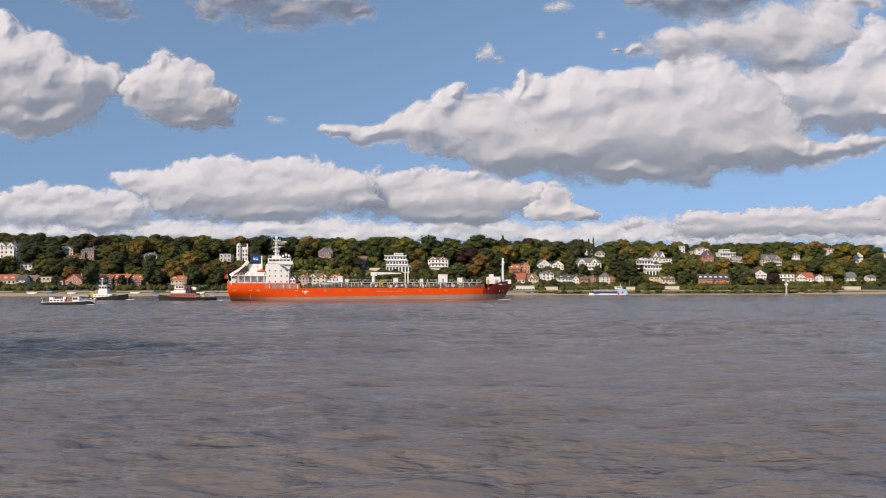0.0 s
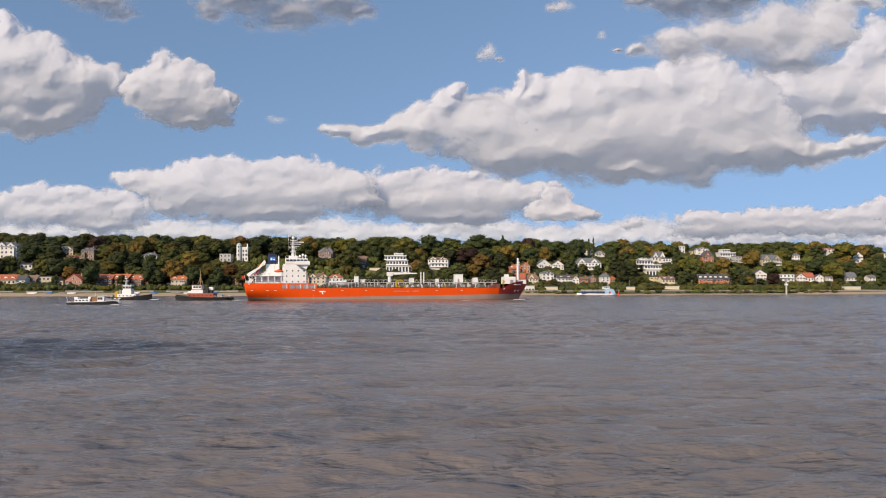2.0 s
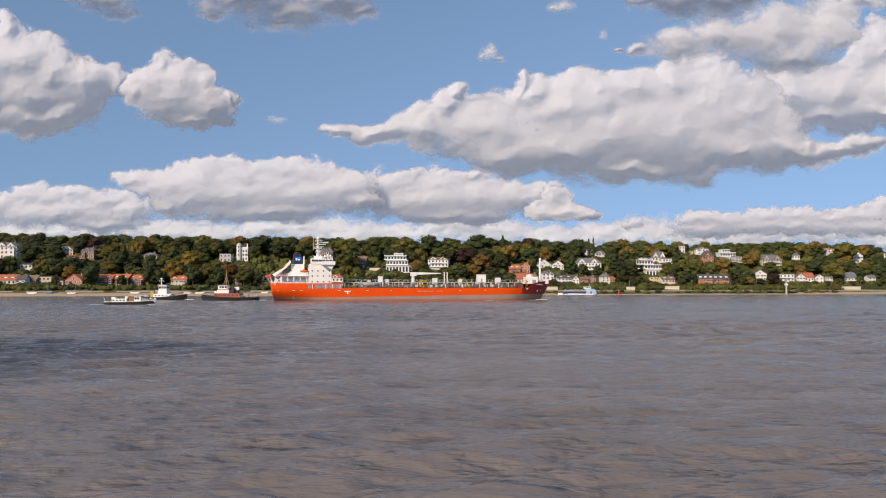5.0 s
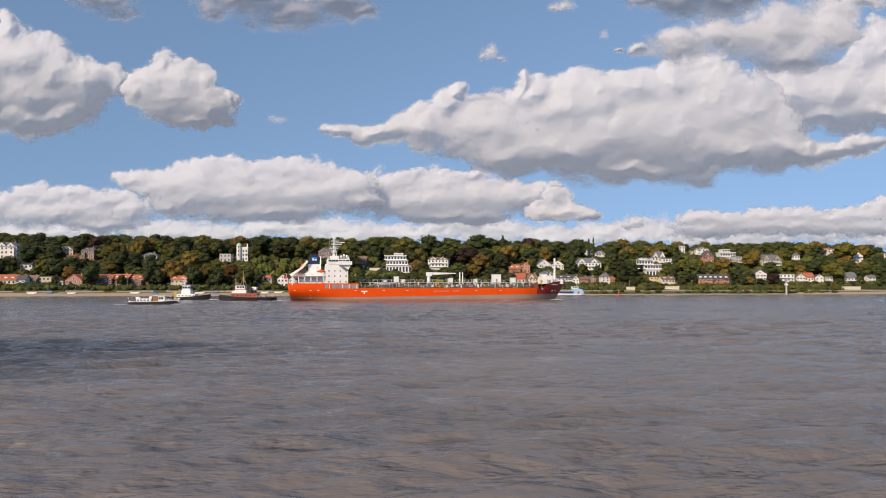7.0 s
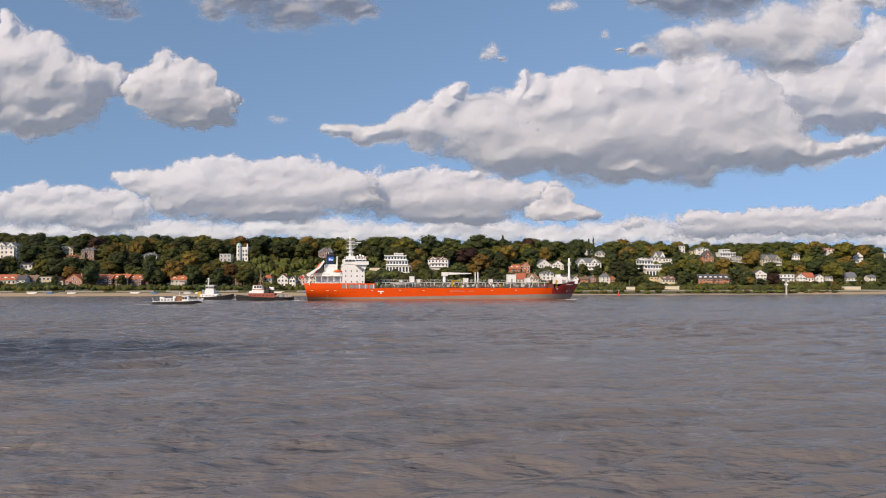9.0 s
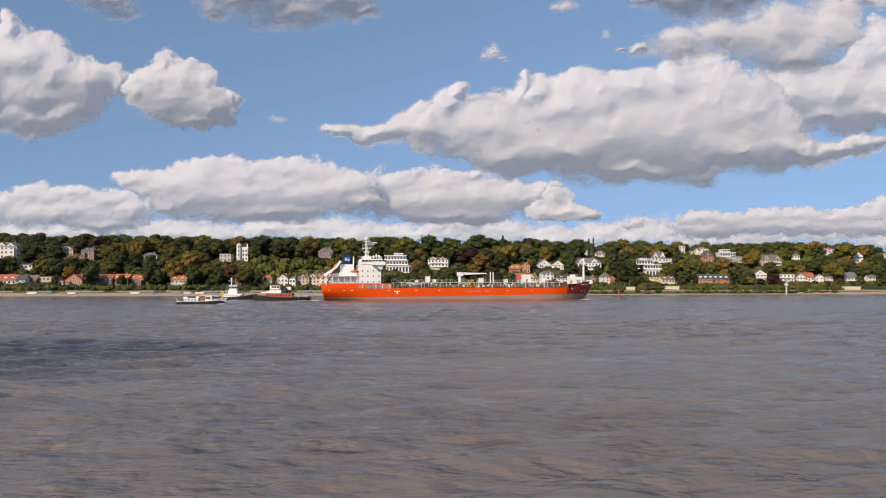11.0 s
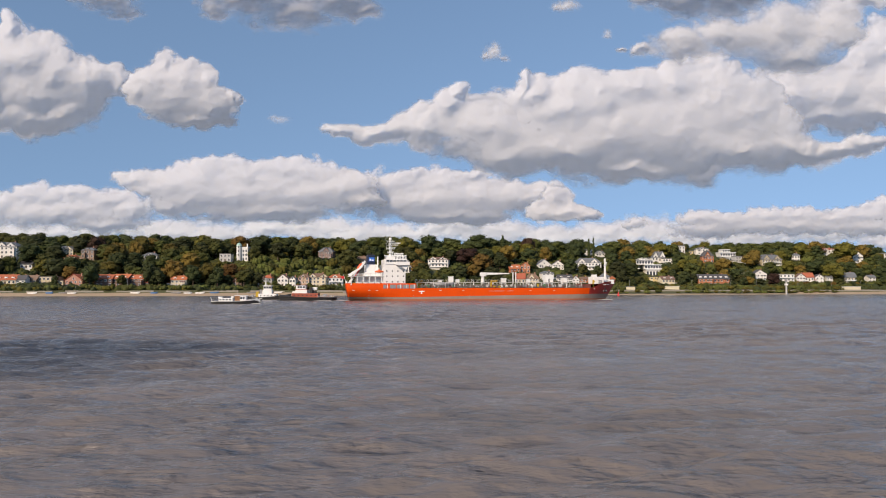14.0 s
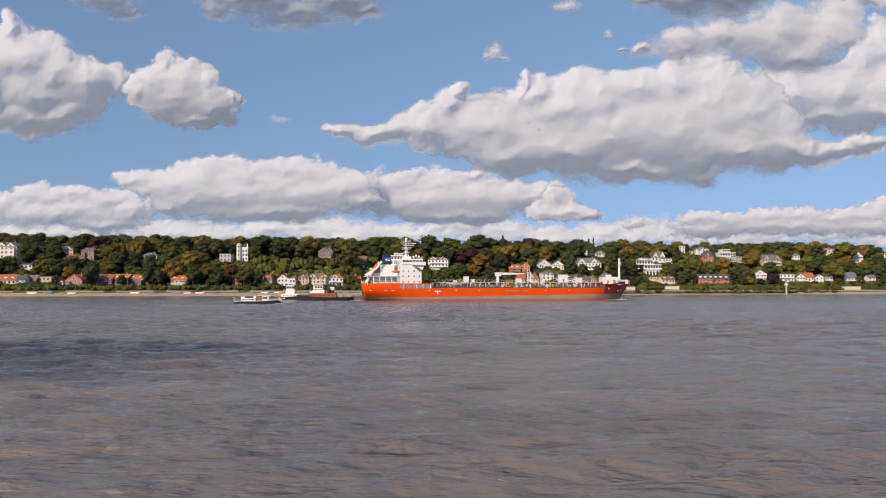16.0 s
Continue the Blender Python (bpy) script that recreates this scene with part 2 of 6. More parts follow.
def build_water():
    """Choppy river: real waves near the quay, flat far off; the whole sheet drifts."""
    rng = np.random.default_rng(4)
    ds = [9.0]
    while ds[-1] < 900:
        ds.append(ds[-1] + max(0.10, min(ds[-1] ** 2 / 9100 * 1.1, 0.0054 * ds[-1])))
    d = np.array(ds)
    s = np.linspace(-1, 1, 341)
    half = 0.64 * d + 26
    X, Y = s[None, :] * half[:, None], np.repeat(d[:, None], len(s), 1)
    Z = np.zeros_like(X)
    step = np.maximum(np.gradient(d)[:, None], half[:, None] / 170)
    for i in range(72):
        lam = 0.4 * (24 ** rng.random())
        ang = radians(rng.normal(-84, 20))
        k = 2 * math.pi / lam
        ph = k * (X * math.cos(ang) + Y * math.sin(ang)) + rng.random() * 6.28
        fade = np.clip(lam / (step * 2.6) - 0.6, 0, 1)
        amp = 0.0078 * lam ** 0.62
        Z += amp * fade * (np.sin(ph) + 0.25 * np.sin(2 * ph + 1.2)) * (1 + 0.5 * np.sin(0.11 * X + 0.07 * Y + i))
    Z *= 0.55 + 0.45 * np.clip(Y / 90, 0, 1)
    # longer waves out on the fairway, dying down towards the far bank
    open_water = np.clip(Y / 70, 0.25, 1) * np.clip((330 - Y) / 130, 0.3, 1) * np.clip((470 - Y) / 80, 0, 1)
    for i in range(18):
        lam = 2.8 * (3.6 ** rng.random())
        ang = radians(rng.normal(-84, 24))
        ph = 2 * math.pi / lam * (X * math.cos(ang) + Y * math.sin(ang)) + rng.random() * 6.28
        Z += 0.0075 * lam ** 0.7 * open_water * (np.sin(ph) + 0.3 * np.sin(2 * ph + 1.2)) * (1 + 0.8 * np.sin(0.05 * X + 0.03 * Y + i))
    near = np.clip(1.3 - Y / 110, 0, 1)
    Z -= near * (0.026 * fractal(X / 2.6 + Y * 0.1, Y / 1.1, 31, 3, 0.5, True) + 0.012 * fractal(X / 0.9 + Y * 0.15, Y / 0.42, 37, 3, 0.55, True))
    Z *= 1.0 + 0.55 * np.sin(X * 0.043 + 1.3 * np.sin(Y * 0.031)) * np.sin(Y * 0.057 + 0.6)
    rows, cols = X.shape
    V = np.stack([X, Y, Z], -1)
    left, right = V[:, :1].copy(), V[:, -1:].copy()
    left[..., 0], right[..., 0] = -2600, 2600
    left[..., 2] = right[..., 2] = 0
    V = np.concatenate([left, V, right], 1)
    back = V[:1].copy()
    back[..., 1], back[..., 2] = -1500, 0
    V = np.concatenate([back, V], 0)
    rows, cols = V.shape[:2]
    idx = np.arange(rows * cols).reshape(rows, cols)
    q = np.stack([idx[:-1, :-1], idx[:-1, 1:], idx[1:, 1:], idx[1:, :-1]], -1).reshape(-1, 4)
    me = bpy.data.meshes.new("water")
    me.from_pydata(V.reshape(-1, 3).tolist(), [], q.tolist())
    me.materials.append(water_material())
    me.shade_smooth()
    return tagged(new("water", me), "choppy grey-brown river water with small waves", "water", kind="structure")


# ---- clouds ----
def cloud_material():
    """White vapour that lets some light through and thins out towards its rim."""
    m = bpy.data.materials.new("cloud_vapour")
    m.use_nodes = True
    n, l = m.node_tree.nodes, m.node_tree.links
    n.remove(n["Principled BSDF"])
    body, thin, clear = n.new("ShaderNodeBsdfDiffuse"), n.new("ShaderNodeBsdfTranslucent"), n.new("ShaderNodeBsdfTransparent")
    body.inputs["Color"].default_value = (0.73, 0.725, 0.72, 1)
    # blue tint put into the colour for skylight in the shaded undersides
    thin.inputs["Color"].default_value = (0.74, 0.80, 0.92, 1)
    both, out = n.new("ShaderNodeMixShader"), n.new("ShaderNodeMixShader")
    both.inputs[0].default_value = 0.50
    l.new(body.outputs[0], both.inputs[1])
    l.new(thin.outputs[0], both.inputs[2])
    density = n.new("ShaderNodeAttribute")
    density.attribute_name = "vapour"
    l.new(density.outputs["Fac"], out.inputs[0])
    l.new(clear.outputs[0], out.inputs[1])
    l.new(both.outputs[0], out.inputs[2])
    l.new(out.outputs[0], n["Material Output"].inputs["Surface"])
    return m


VAPOUR = cloud_material()
DRIFT = (8.7, -3.0)


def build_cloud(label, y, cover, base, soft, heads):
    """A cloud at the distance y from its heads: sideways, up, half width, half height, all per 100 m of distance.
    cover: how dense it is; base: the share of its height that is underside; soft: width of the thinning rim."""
    seed = int(y + abs(heads[0][0]) * 10)
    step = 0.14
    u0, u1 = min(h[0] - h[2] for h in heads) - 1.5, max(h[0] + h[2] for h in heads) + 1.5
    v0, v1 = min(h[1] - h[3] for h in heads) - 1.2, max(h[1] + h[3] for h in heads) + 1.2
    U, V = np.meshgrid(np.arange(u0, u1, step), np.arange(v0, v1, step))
    size = min(6.0, max(h[3] for h in heads))
    WU = U + size * 0.30 * fractal(U / size / 1.2, V / size / 1.2, seed, 4)
    WV = V + size * 0.30 * fractal(U / size / 1.2, V / size / 1.2, seed + 50, 4)
    fill = np.zeros_like(U)
    for a, b, ra, rb in heads:
        fill += np.exp(5.0 * (1 - np.sqrt(((WU - a) / ra) ** 2 + ((WV - b) / rb) ** 2)))
    fill = np.log(fill) / 5.0
    tall = np.clip((V - v0) / (v1 - v0), 0, 1)
    lumps = fractal(U / size / 1.1, V / size / 0.85, seed + 90, 5, 0.55, True)
    wisps = fractal(U / size / 0.9, V / size / 0.40, seed + 130, 4, 0.5)
    low = np.clip(1.3 - tall / max(0.05, base), 0, 1)
    round_ = fill + 0.06 + 0.07 * (1 - base) * fractal(U / size / 1.1, V / size / 0.85, seed + 90, 3, 0.40, True)
    fill = fill + 0.06 + 0.27 * lumps * (1 - 0.5 * low) + 0.24 * wisps * (0.5 + low)
    rim = soft * (1.9 + 2.4 * low)
    k = np.clip((fill + 0.02) / rim, 0, 1)
    density = cover * k * k * (3 - 2 * k)
    thick = np.sqrt(np.clip(round_, 0.0, 1.2) + 0.02)
    heap = 0.5 * fractal(U / size / 1.0, V / size / 0.75, seed + 170, 3, 0.36, True) + fractal(U / size / 1.0, V / size / 0.6, seed + 230, 4, 0.40)
    slow = fractal(U / size / 2.4, V / size / 1.5, seed + 190, 3, 0.42)
    swell = 0.50 * size * thick * (1 - 0.5 * base) + size * (1 - 0.8 * base) * (0.038 * heap + 0.36 * slow) * np.clip(round_ * 2.5, 0, 1)
    span = (v1 - v0) * min(1.0, base + 0.22)
    under = np.clip(v0 + span + size * 0.35 * slow - V, 0, None)
    under = (1.0 + 0.75 * base) * under * under / (2 * span)
    front, back = under - swell, under + 0.8 * size * thick
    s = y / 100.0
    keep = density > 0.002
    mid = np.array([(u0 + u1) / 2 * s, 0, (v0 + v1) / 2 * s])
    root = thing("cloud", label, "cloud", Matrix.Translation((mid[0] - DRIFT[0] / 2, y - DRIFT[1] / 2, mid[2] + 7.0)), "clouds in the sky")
    for name, depth, every in (("near_side", front, 1), ("far_side", back, 3)):
        sub = (slice(None, None, every), slice(None, None, every))
        d = depth[sub] * s
        far = (y + d) / y
        pts = np.stack([U[sub] * s * far, d, V[sub] * s * far], -1) - mid
        rows, cols = d.shape
        idx = np.arange(rows * cols).reshape(rows, cols)
        kp = keep[sub]
        ok = kp[:-1, :-1] | kp[1:, :-1] | kp[:-1, 1:] | kp[1:, 1:]
        q = np.stack([idx[:-1, :-1], idx[:-1, 1:], idx[1:, 1:], idx[1:, :-1]], -1)[ok]
        used, inv = np.unique(q, return_inverse=True)
        q = inv.reshape(-1, 4)
        me = bpy.data.meshes.new(name)
        me.from_pydata(pts.reshape(-1, 3)[used], [], q if every == 1 else q[:, ::-1])
        me.materials.append(VAPOUR)
        me.attributes.new("vapour", "FLOAT", "POINT").data.foreach_set("value", density[sub].reshape(-1)[used].astype(np.float32))
        me.shade_smooth()
        new(name, me).parent = root
    return root


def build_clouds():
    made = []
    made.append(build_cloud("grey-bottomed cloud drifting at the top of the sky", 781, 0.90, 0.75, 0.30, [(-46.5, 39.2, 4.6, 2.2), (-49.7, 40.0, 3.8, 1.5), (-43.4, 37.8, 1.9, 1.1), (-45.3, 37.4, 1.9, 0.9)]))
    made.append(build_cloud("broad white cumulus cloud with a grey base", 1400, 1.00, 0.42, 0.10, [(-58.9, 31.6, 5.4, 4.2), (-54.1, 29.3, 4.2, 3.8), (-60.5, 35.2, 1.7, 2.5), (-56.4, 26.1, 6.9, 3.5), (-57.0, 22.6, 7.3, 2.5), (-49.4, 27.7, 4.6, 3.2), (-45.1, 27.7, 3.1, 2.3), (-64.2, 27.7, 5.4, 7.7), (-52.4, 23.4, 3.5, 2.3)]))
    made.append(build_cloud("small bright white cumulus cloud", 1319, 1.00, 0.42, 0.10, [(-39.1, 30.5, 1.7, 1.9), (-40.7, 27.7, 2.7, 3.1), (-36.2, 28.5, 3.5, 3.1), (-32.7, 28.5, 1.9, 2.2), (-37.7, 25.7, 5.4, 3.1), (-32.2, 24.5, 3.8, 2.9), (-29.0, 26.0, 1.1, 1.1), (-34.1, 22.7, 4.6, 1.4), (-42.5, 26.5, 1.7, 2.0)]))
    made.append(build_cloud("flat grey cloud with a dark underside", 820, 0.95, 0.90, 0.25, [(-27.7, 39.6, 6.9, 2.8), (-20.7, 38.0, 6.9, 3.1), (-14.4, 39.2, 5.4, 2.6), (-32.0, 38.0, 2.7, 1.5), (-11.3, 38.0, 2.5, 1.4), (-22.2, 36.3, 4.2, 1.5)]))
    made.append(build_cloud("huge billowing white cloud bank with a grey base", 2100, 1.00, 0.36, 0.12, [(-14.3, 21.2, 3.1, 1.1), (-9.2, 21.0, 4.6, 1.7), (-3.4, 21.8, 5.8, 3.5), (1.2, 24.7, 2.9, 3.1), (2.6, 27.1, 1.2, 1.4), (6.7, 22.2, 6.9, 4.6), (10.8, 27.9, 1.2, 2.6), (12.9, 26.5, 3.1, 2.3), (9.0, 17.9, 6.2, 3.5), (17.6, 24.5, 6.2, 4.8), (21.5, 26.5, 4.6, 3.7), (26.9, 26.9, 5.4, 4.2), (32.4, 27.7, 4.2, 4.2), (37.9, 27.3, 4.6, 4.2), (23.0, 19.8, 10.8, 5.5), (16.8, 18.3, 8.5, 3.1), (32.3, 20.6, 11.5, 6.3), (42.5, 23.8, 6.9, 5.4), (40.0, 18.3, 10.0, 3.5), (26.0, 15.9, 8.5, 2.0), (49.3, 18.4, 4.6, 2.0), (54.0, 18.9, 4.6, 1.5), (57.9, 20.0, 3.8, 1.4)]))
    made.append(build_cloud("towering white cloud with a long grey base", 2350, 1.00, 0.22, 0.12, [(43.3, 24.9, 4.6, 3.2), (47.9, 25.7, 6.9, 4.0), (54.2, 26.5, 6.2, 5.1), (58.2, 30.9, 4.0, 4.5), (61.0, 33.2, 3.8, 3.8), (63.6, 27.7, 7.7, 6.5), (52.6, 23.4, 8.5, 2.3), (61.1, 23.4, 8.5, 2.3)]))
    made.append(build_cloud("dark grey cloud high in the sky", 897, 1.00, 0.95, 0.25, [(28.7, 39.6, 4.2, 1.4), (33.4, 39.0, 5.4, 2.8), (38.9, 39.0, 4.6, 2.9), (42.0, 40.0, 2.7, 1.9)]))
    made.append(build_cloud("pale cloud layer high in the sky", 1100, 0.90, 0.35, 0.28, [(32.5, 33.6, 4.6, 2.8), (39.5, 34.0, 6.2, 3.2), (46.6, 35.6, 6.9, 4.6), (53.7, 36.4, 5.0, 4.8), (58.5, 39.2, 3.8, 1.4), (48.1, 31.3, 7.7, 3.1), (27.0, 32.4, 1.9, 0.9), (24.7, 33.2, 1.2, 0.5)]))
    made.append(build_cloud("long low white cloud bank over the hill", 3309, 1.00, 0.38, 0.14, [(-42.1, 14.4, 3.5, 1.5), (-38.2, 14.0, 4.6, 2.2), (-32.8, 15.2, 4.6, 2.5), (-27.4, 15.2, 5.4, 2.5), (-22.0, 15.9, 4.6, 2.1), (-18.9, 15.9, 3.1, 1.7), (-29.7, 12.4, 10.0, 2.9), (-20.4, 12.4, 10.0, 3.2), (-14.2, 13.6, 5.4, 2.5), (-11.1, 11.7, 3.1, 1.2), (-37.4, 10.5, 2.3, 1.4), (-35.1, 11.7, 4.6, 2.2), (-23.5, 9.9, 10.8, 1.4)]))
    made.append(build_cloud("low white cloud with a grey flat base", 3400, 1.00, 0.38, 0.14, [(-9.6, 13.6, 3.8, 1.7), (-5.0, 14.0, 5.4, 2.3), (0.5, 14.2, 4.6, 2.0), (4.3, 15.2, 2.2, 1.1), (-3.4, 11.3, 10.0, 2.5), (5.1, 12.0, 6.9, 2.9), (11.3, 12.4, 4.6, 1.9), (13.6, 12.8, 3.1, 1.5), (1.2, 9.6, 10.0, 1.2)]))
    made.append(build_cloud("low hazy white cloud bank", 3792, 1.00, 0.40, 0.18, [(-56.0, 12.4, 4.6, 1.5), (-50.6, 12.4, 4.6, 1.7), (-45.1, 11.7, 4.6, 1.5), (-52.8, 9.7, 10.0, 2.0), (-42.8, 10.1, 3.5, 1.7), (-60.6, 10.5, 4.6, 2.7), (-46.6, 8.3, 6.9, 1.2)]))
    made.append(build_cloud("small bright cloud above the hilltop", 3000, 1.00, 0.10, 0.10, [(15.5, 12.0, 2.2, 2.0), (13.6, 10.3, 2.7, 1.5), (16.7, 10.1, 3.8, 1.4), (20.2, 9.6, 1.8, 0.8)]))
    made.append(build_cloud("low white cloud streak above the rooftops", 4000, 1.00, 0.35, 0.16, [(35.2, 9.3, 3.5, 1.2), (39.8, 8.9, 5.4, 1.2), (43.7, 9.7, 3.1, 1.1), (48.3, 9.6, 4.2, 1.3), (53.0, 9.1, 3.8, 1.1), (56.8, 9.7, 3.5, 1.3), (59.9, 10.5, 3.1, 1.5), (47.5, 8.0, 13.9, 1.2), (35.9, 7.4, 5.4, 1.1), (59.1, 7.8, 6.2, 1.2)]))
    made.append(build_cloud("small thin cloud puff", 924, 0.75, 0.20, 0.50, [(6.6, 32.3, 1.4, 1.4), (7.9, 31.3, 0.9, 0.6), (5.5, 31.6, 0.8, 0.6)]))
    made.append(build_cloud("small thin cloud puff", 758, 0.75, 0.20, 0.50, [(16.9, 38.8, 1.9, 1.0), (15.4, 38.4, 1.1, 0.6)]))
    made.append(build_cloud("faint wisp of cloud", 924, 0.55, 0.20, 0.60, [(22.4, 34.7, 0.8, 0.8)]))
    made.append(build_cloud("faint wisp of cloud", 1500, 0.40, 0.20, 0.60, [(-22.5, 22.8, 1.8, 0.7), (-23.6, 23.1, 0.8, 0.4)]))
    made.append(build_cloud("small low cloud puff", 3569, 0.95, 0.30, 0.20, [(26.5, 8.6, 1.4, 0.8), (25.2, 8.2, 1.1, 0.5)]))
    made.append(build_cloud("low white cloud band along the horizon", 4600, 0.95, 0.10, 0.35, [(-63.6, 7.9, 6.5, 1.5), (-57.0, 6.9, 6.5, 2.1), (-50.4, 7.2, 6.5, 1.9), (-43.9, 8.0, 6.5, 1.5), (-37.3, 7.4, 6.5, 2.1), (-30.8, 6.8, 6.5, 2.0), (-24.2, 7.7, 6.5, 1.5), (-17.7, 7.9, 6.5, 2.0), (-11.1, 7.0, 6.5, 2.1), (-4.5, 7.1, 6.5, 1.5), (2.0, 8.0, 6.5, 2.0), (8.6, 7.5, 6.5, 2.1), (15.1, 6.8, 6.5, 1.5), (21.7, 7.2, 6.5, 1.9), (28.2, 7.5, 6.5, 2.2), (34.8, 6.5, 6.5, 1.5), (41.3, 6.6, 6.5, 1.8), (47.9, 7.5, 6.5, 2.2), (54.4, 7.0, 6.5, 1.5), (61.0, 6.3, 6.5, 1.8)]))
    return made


# ---- trees ----
def leaf_mat(name, base, other):
    base, other = tuple(c * 1.03 for c in base), tuple(c * 1.03 for c in other)
    m = mat(name, base, 0.85, other=other, scale=0.25, fine=6, per=0.28, spread=0.35)
    m.node_tree.nodes["Principled BSDF"].inputs["Specular IOR Level"].default_value = 0.25
    return m


LEAF = {
    "green": leaf_mat("green_leaves", (0.038, 0.046, 0.010), (0.060, 0.062, 0.014)),
    "dark": leaf_mat("dark_green_leaves", (0.024, 0.033, 0.011), (0.038, 0.046, 0.013)),
    "olive": leaf_mat("olive_leaves", (0.065, 0.059, 0.010), (0.094, 0.078, 0.013)),
    "rust": leaf_mat("rust_leaves", (0.098, 0.058, 0.013), (0.130, 0.082, 0.017)),
    "copper": leaf_mat("copper_leaves", (0.027, 0.013, 0.010), (0.043, 0.023, 0.013)),
    "lime": leaf_mat("light_green_leaves", (0.085, 0.100, 0.022), (0.115, 0.125, 0.032)),
}
BARK = mat("bark", (0.10, 0.075, 0.055), 0.9, other=(0.06, 0.045, 0.035), scale=0.8, bump=0.4)


def leaf_cloud(lobes, count, size, rng):
    """Leaf sprays on the outside of the lobes, each a small bent piece, over dark inner clumps."""
    V, Fc = [], []
    for c, r in lobes:
        bm = B()
        bmesh.ops.create_icosphere(bm, subdivisions=1, radius=1.0)
        base = len(V)
        for v in bm.verts:
            p = v.co.copy()
            k = 0.80 + 0.24 * noise.noise(p * 2.1 + Vector(c))
            V.append((c[0] + p.x * r[0] * k, c[1] + p.y * r[1] * k, c[2] + p.z * r[2] * k))
        Fc += [[base + v.index for v in f.verts] for f in bm.faces]
        bm.free()
    area = [r[0] * r[2] + r[0] * r[1] for c, r in lobes]
    total = sum(area)
    for (c, r), a in zip(lobes, area):
        for _ in range(int(count * a / total)):
            d = Vector((rng.gauss(0, 1), rng.gauss(0, 1), rng.gauss(0.25, 1))).normalized()
            k = rng.uniform(0.80, 1.06)
            p = Vector((c[0] + d.x * r[0] * k, c[1] + d.y * r[1] * k, c[2] + d.z * r[2] * k))
            nrm = (d + Vector((rng.gauss(0, 0.28), rng.gauss(0, 0.28), rng.gauss(0.1, 0.28)))).normalized()
            t = nrm.orthogonal().normalized()
            t.rotate(Matrix.Rotation(rng.uniform(0, 6.28), 3, nrm))
            b = nrm.cross(t)
            s = size * rng.uniform(0.55, 1.25)
            i = len(V)
            V += [tuple(p + t * s), tuple(p + b * s * 0.6 + nrm * s * 0.3), tuple(p - t * s * 0.9), tuple(p - b * s * 0.6 - nrm * s * 0.1)]
            Fc += [[i, i + 1, i + 3], [i + 1, i + 2, i + 3]]
    return V, Fc


def build_tree(name, label, leaf, seed, height, width, shape="round", count=700, group="trees on the hillside"):
    """A tree at the origin: tapered trunk with limbs, and an uneven crown."""
    rng = random.Random(seed)
    root = thing(name, label, "tree", Matrix.Identity(4), group)
    bm = B()
    tube(bm, (0, 0, -1.0), (0.1, 0, height * 0.45), height * 0.028, height * 0.016)
    lobes = []
    if shape == "round":
        n = 9
        for i in range(n):
            a, e = i * 2.4 + rng.uniform(-0.4, 0.4), (i + 0.5) / n
            rr = width * 0.5 * rng.uniform(0.48, 0.66)
            z = height * (0.30 + 0.56 * e)
            off = width * 0.5 * 0.62 * math.sqrt(max(0.05, 1 - (2 * e - 0.85) ** 2))
            c = (math.cos(a) * off, math.sin(a) * off, z)
            lobes.append((c, (rr, rr, min(rr * rng.uniform(0.75, 1.0), height * 0.97 - z))))
            tube(bm, (0.05, 0, height * 0.28 + i * 0.02 * height), c, height * 0.009, height * 0.003, 5)
        lobes.append(((0, 0, height * 0.58), (width * 0.36, width * 0.36, height * 0.33)))
    elif shape == "column":
        for i in range(7):
            z = height * (0.16 + 0.12 * i)
            rr = width * 0.5 * (1 - 0.085 * i) * rng.uniform(0.85, 1.05)
            lobes.append(((rng.uniform(-0.2, 0.2), rng.uniform(-0.2, 0.2), z), (rr, rr, height * 0.11)))
    elif shape == "cone":
        for i in range(8):
            z = height * (0.14 + 0.105 * i)
            rr = width * 0.5 * (1 - 0.115 * i)
            lobes.append(((0, 0, z), (rr, rr, height * 0.09)))
    else:  # bush
        for i in range(6):
            a = i * 1.05 + rng.uniform(-0.4, 0.4)
            rr = width * 0.5 * rng.uniform(0.4, 0.62)
            lobes.append(((math.cos(a) * width * 0.28, math.sin(a) * width * 0.28, height * rng.uniform(0.32, 0.55)), (rr, rr, height * rng.uniform(0.38, 0.46))))
    part("trunk", bm, BARK, root)
    V, Fc = leaf_cloud(lobes, count, max(0.32, width * 0.05), rng)
    me = bpy.data.meshes.new("crown")
    me.from_pydata(V, [], Fc)
    me.materials.append(LEAF[leaf])
    crown = new("crown", me)
    crown.parent = root
    return root


# houses: x, inland, half width, lowest height in sight; filled by the houses
SIGHTS = []


def in_view_of(x, y, r, top):
    """True where a crown would stand before a house in sight from the river."""
    for hx, hy, hw, hz in SIGHTS:
        if y < hy + 2:
            k = y / hy
            if abs(x - hx * k) < hw * k + r * 0.8 and top > 7 + (hz - 7) * k:
                return True
    return False


def on_house(x, y, r):
    return any(abs(x - hx) < hw + r * 0.7 and abs(y - hy - 4) < 6 + r * 0.7 for hx, hy, hw, hz in SIGHTS)


TREES = {}


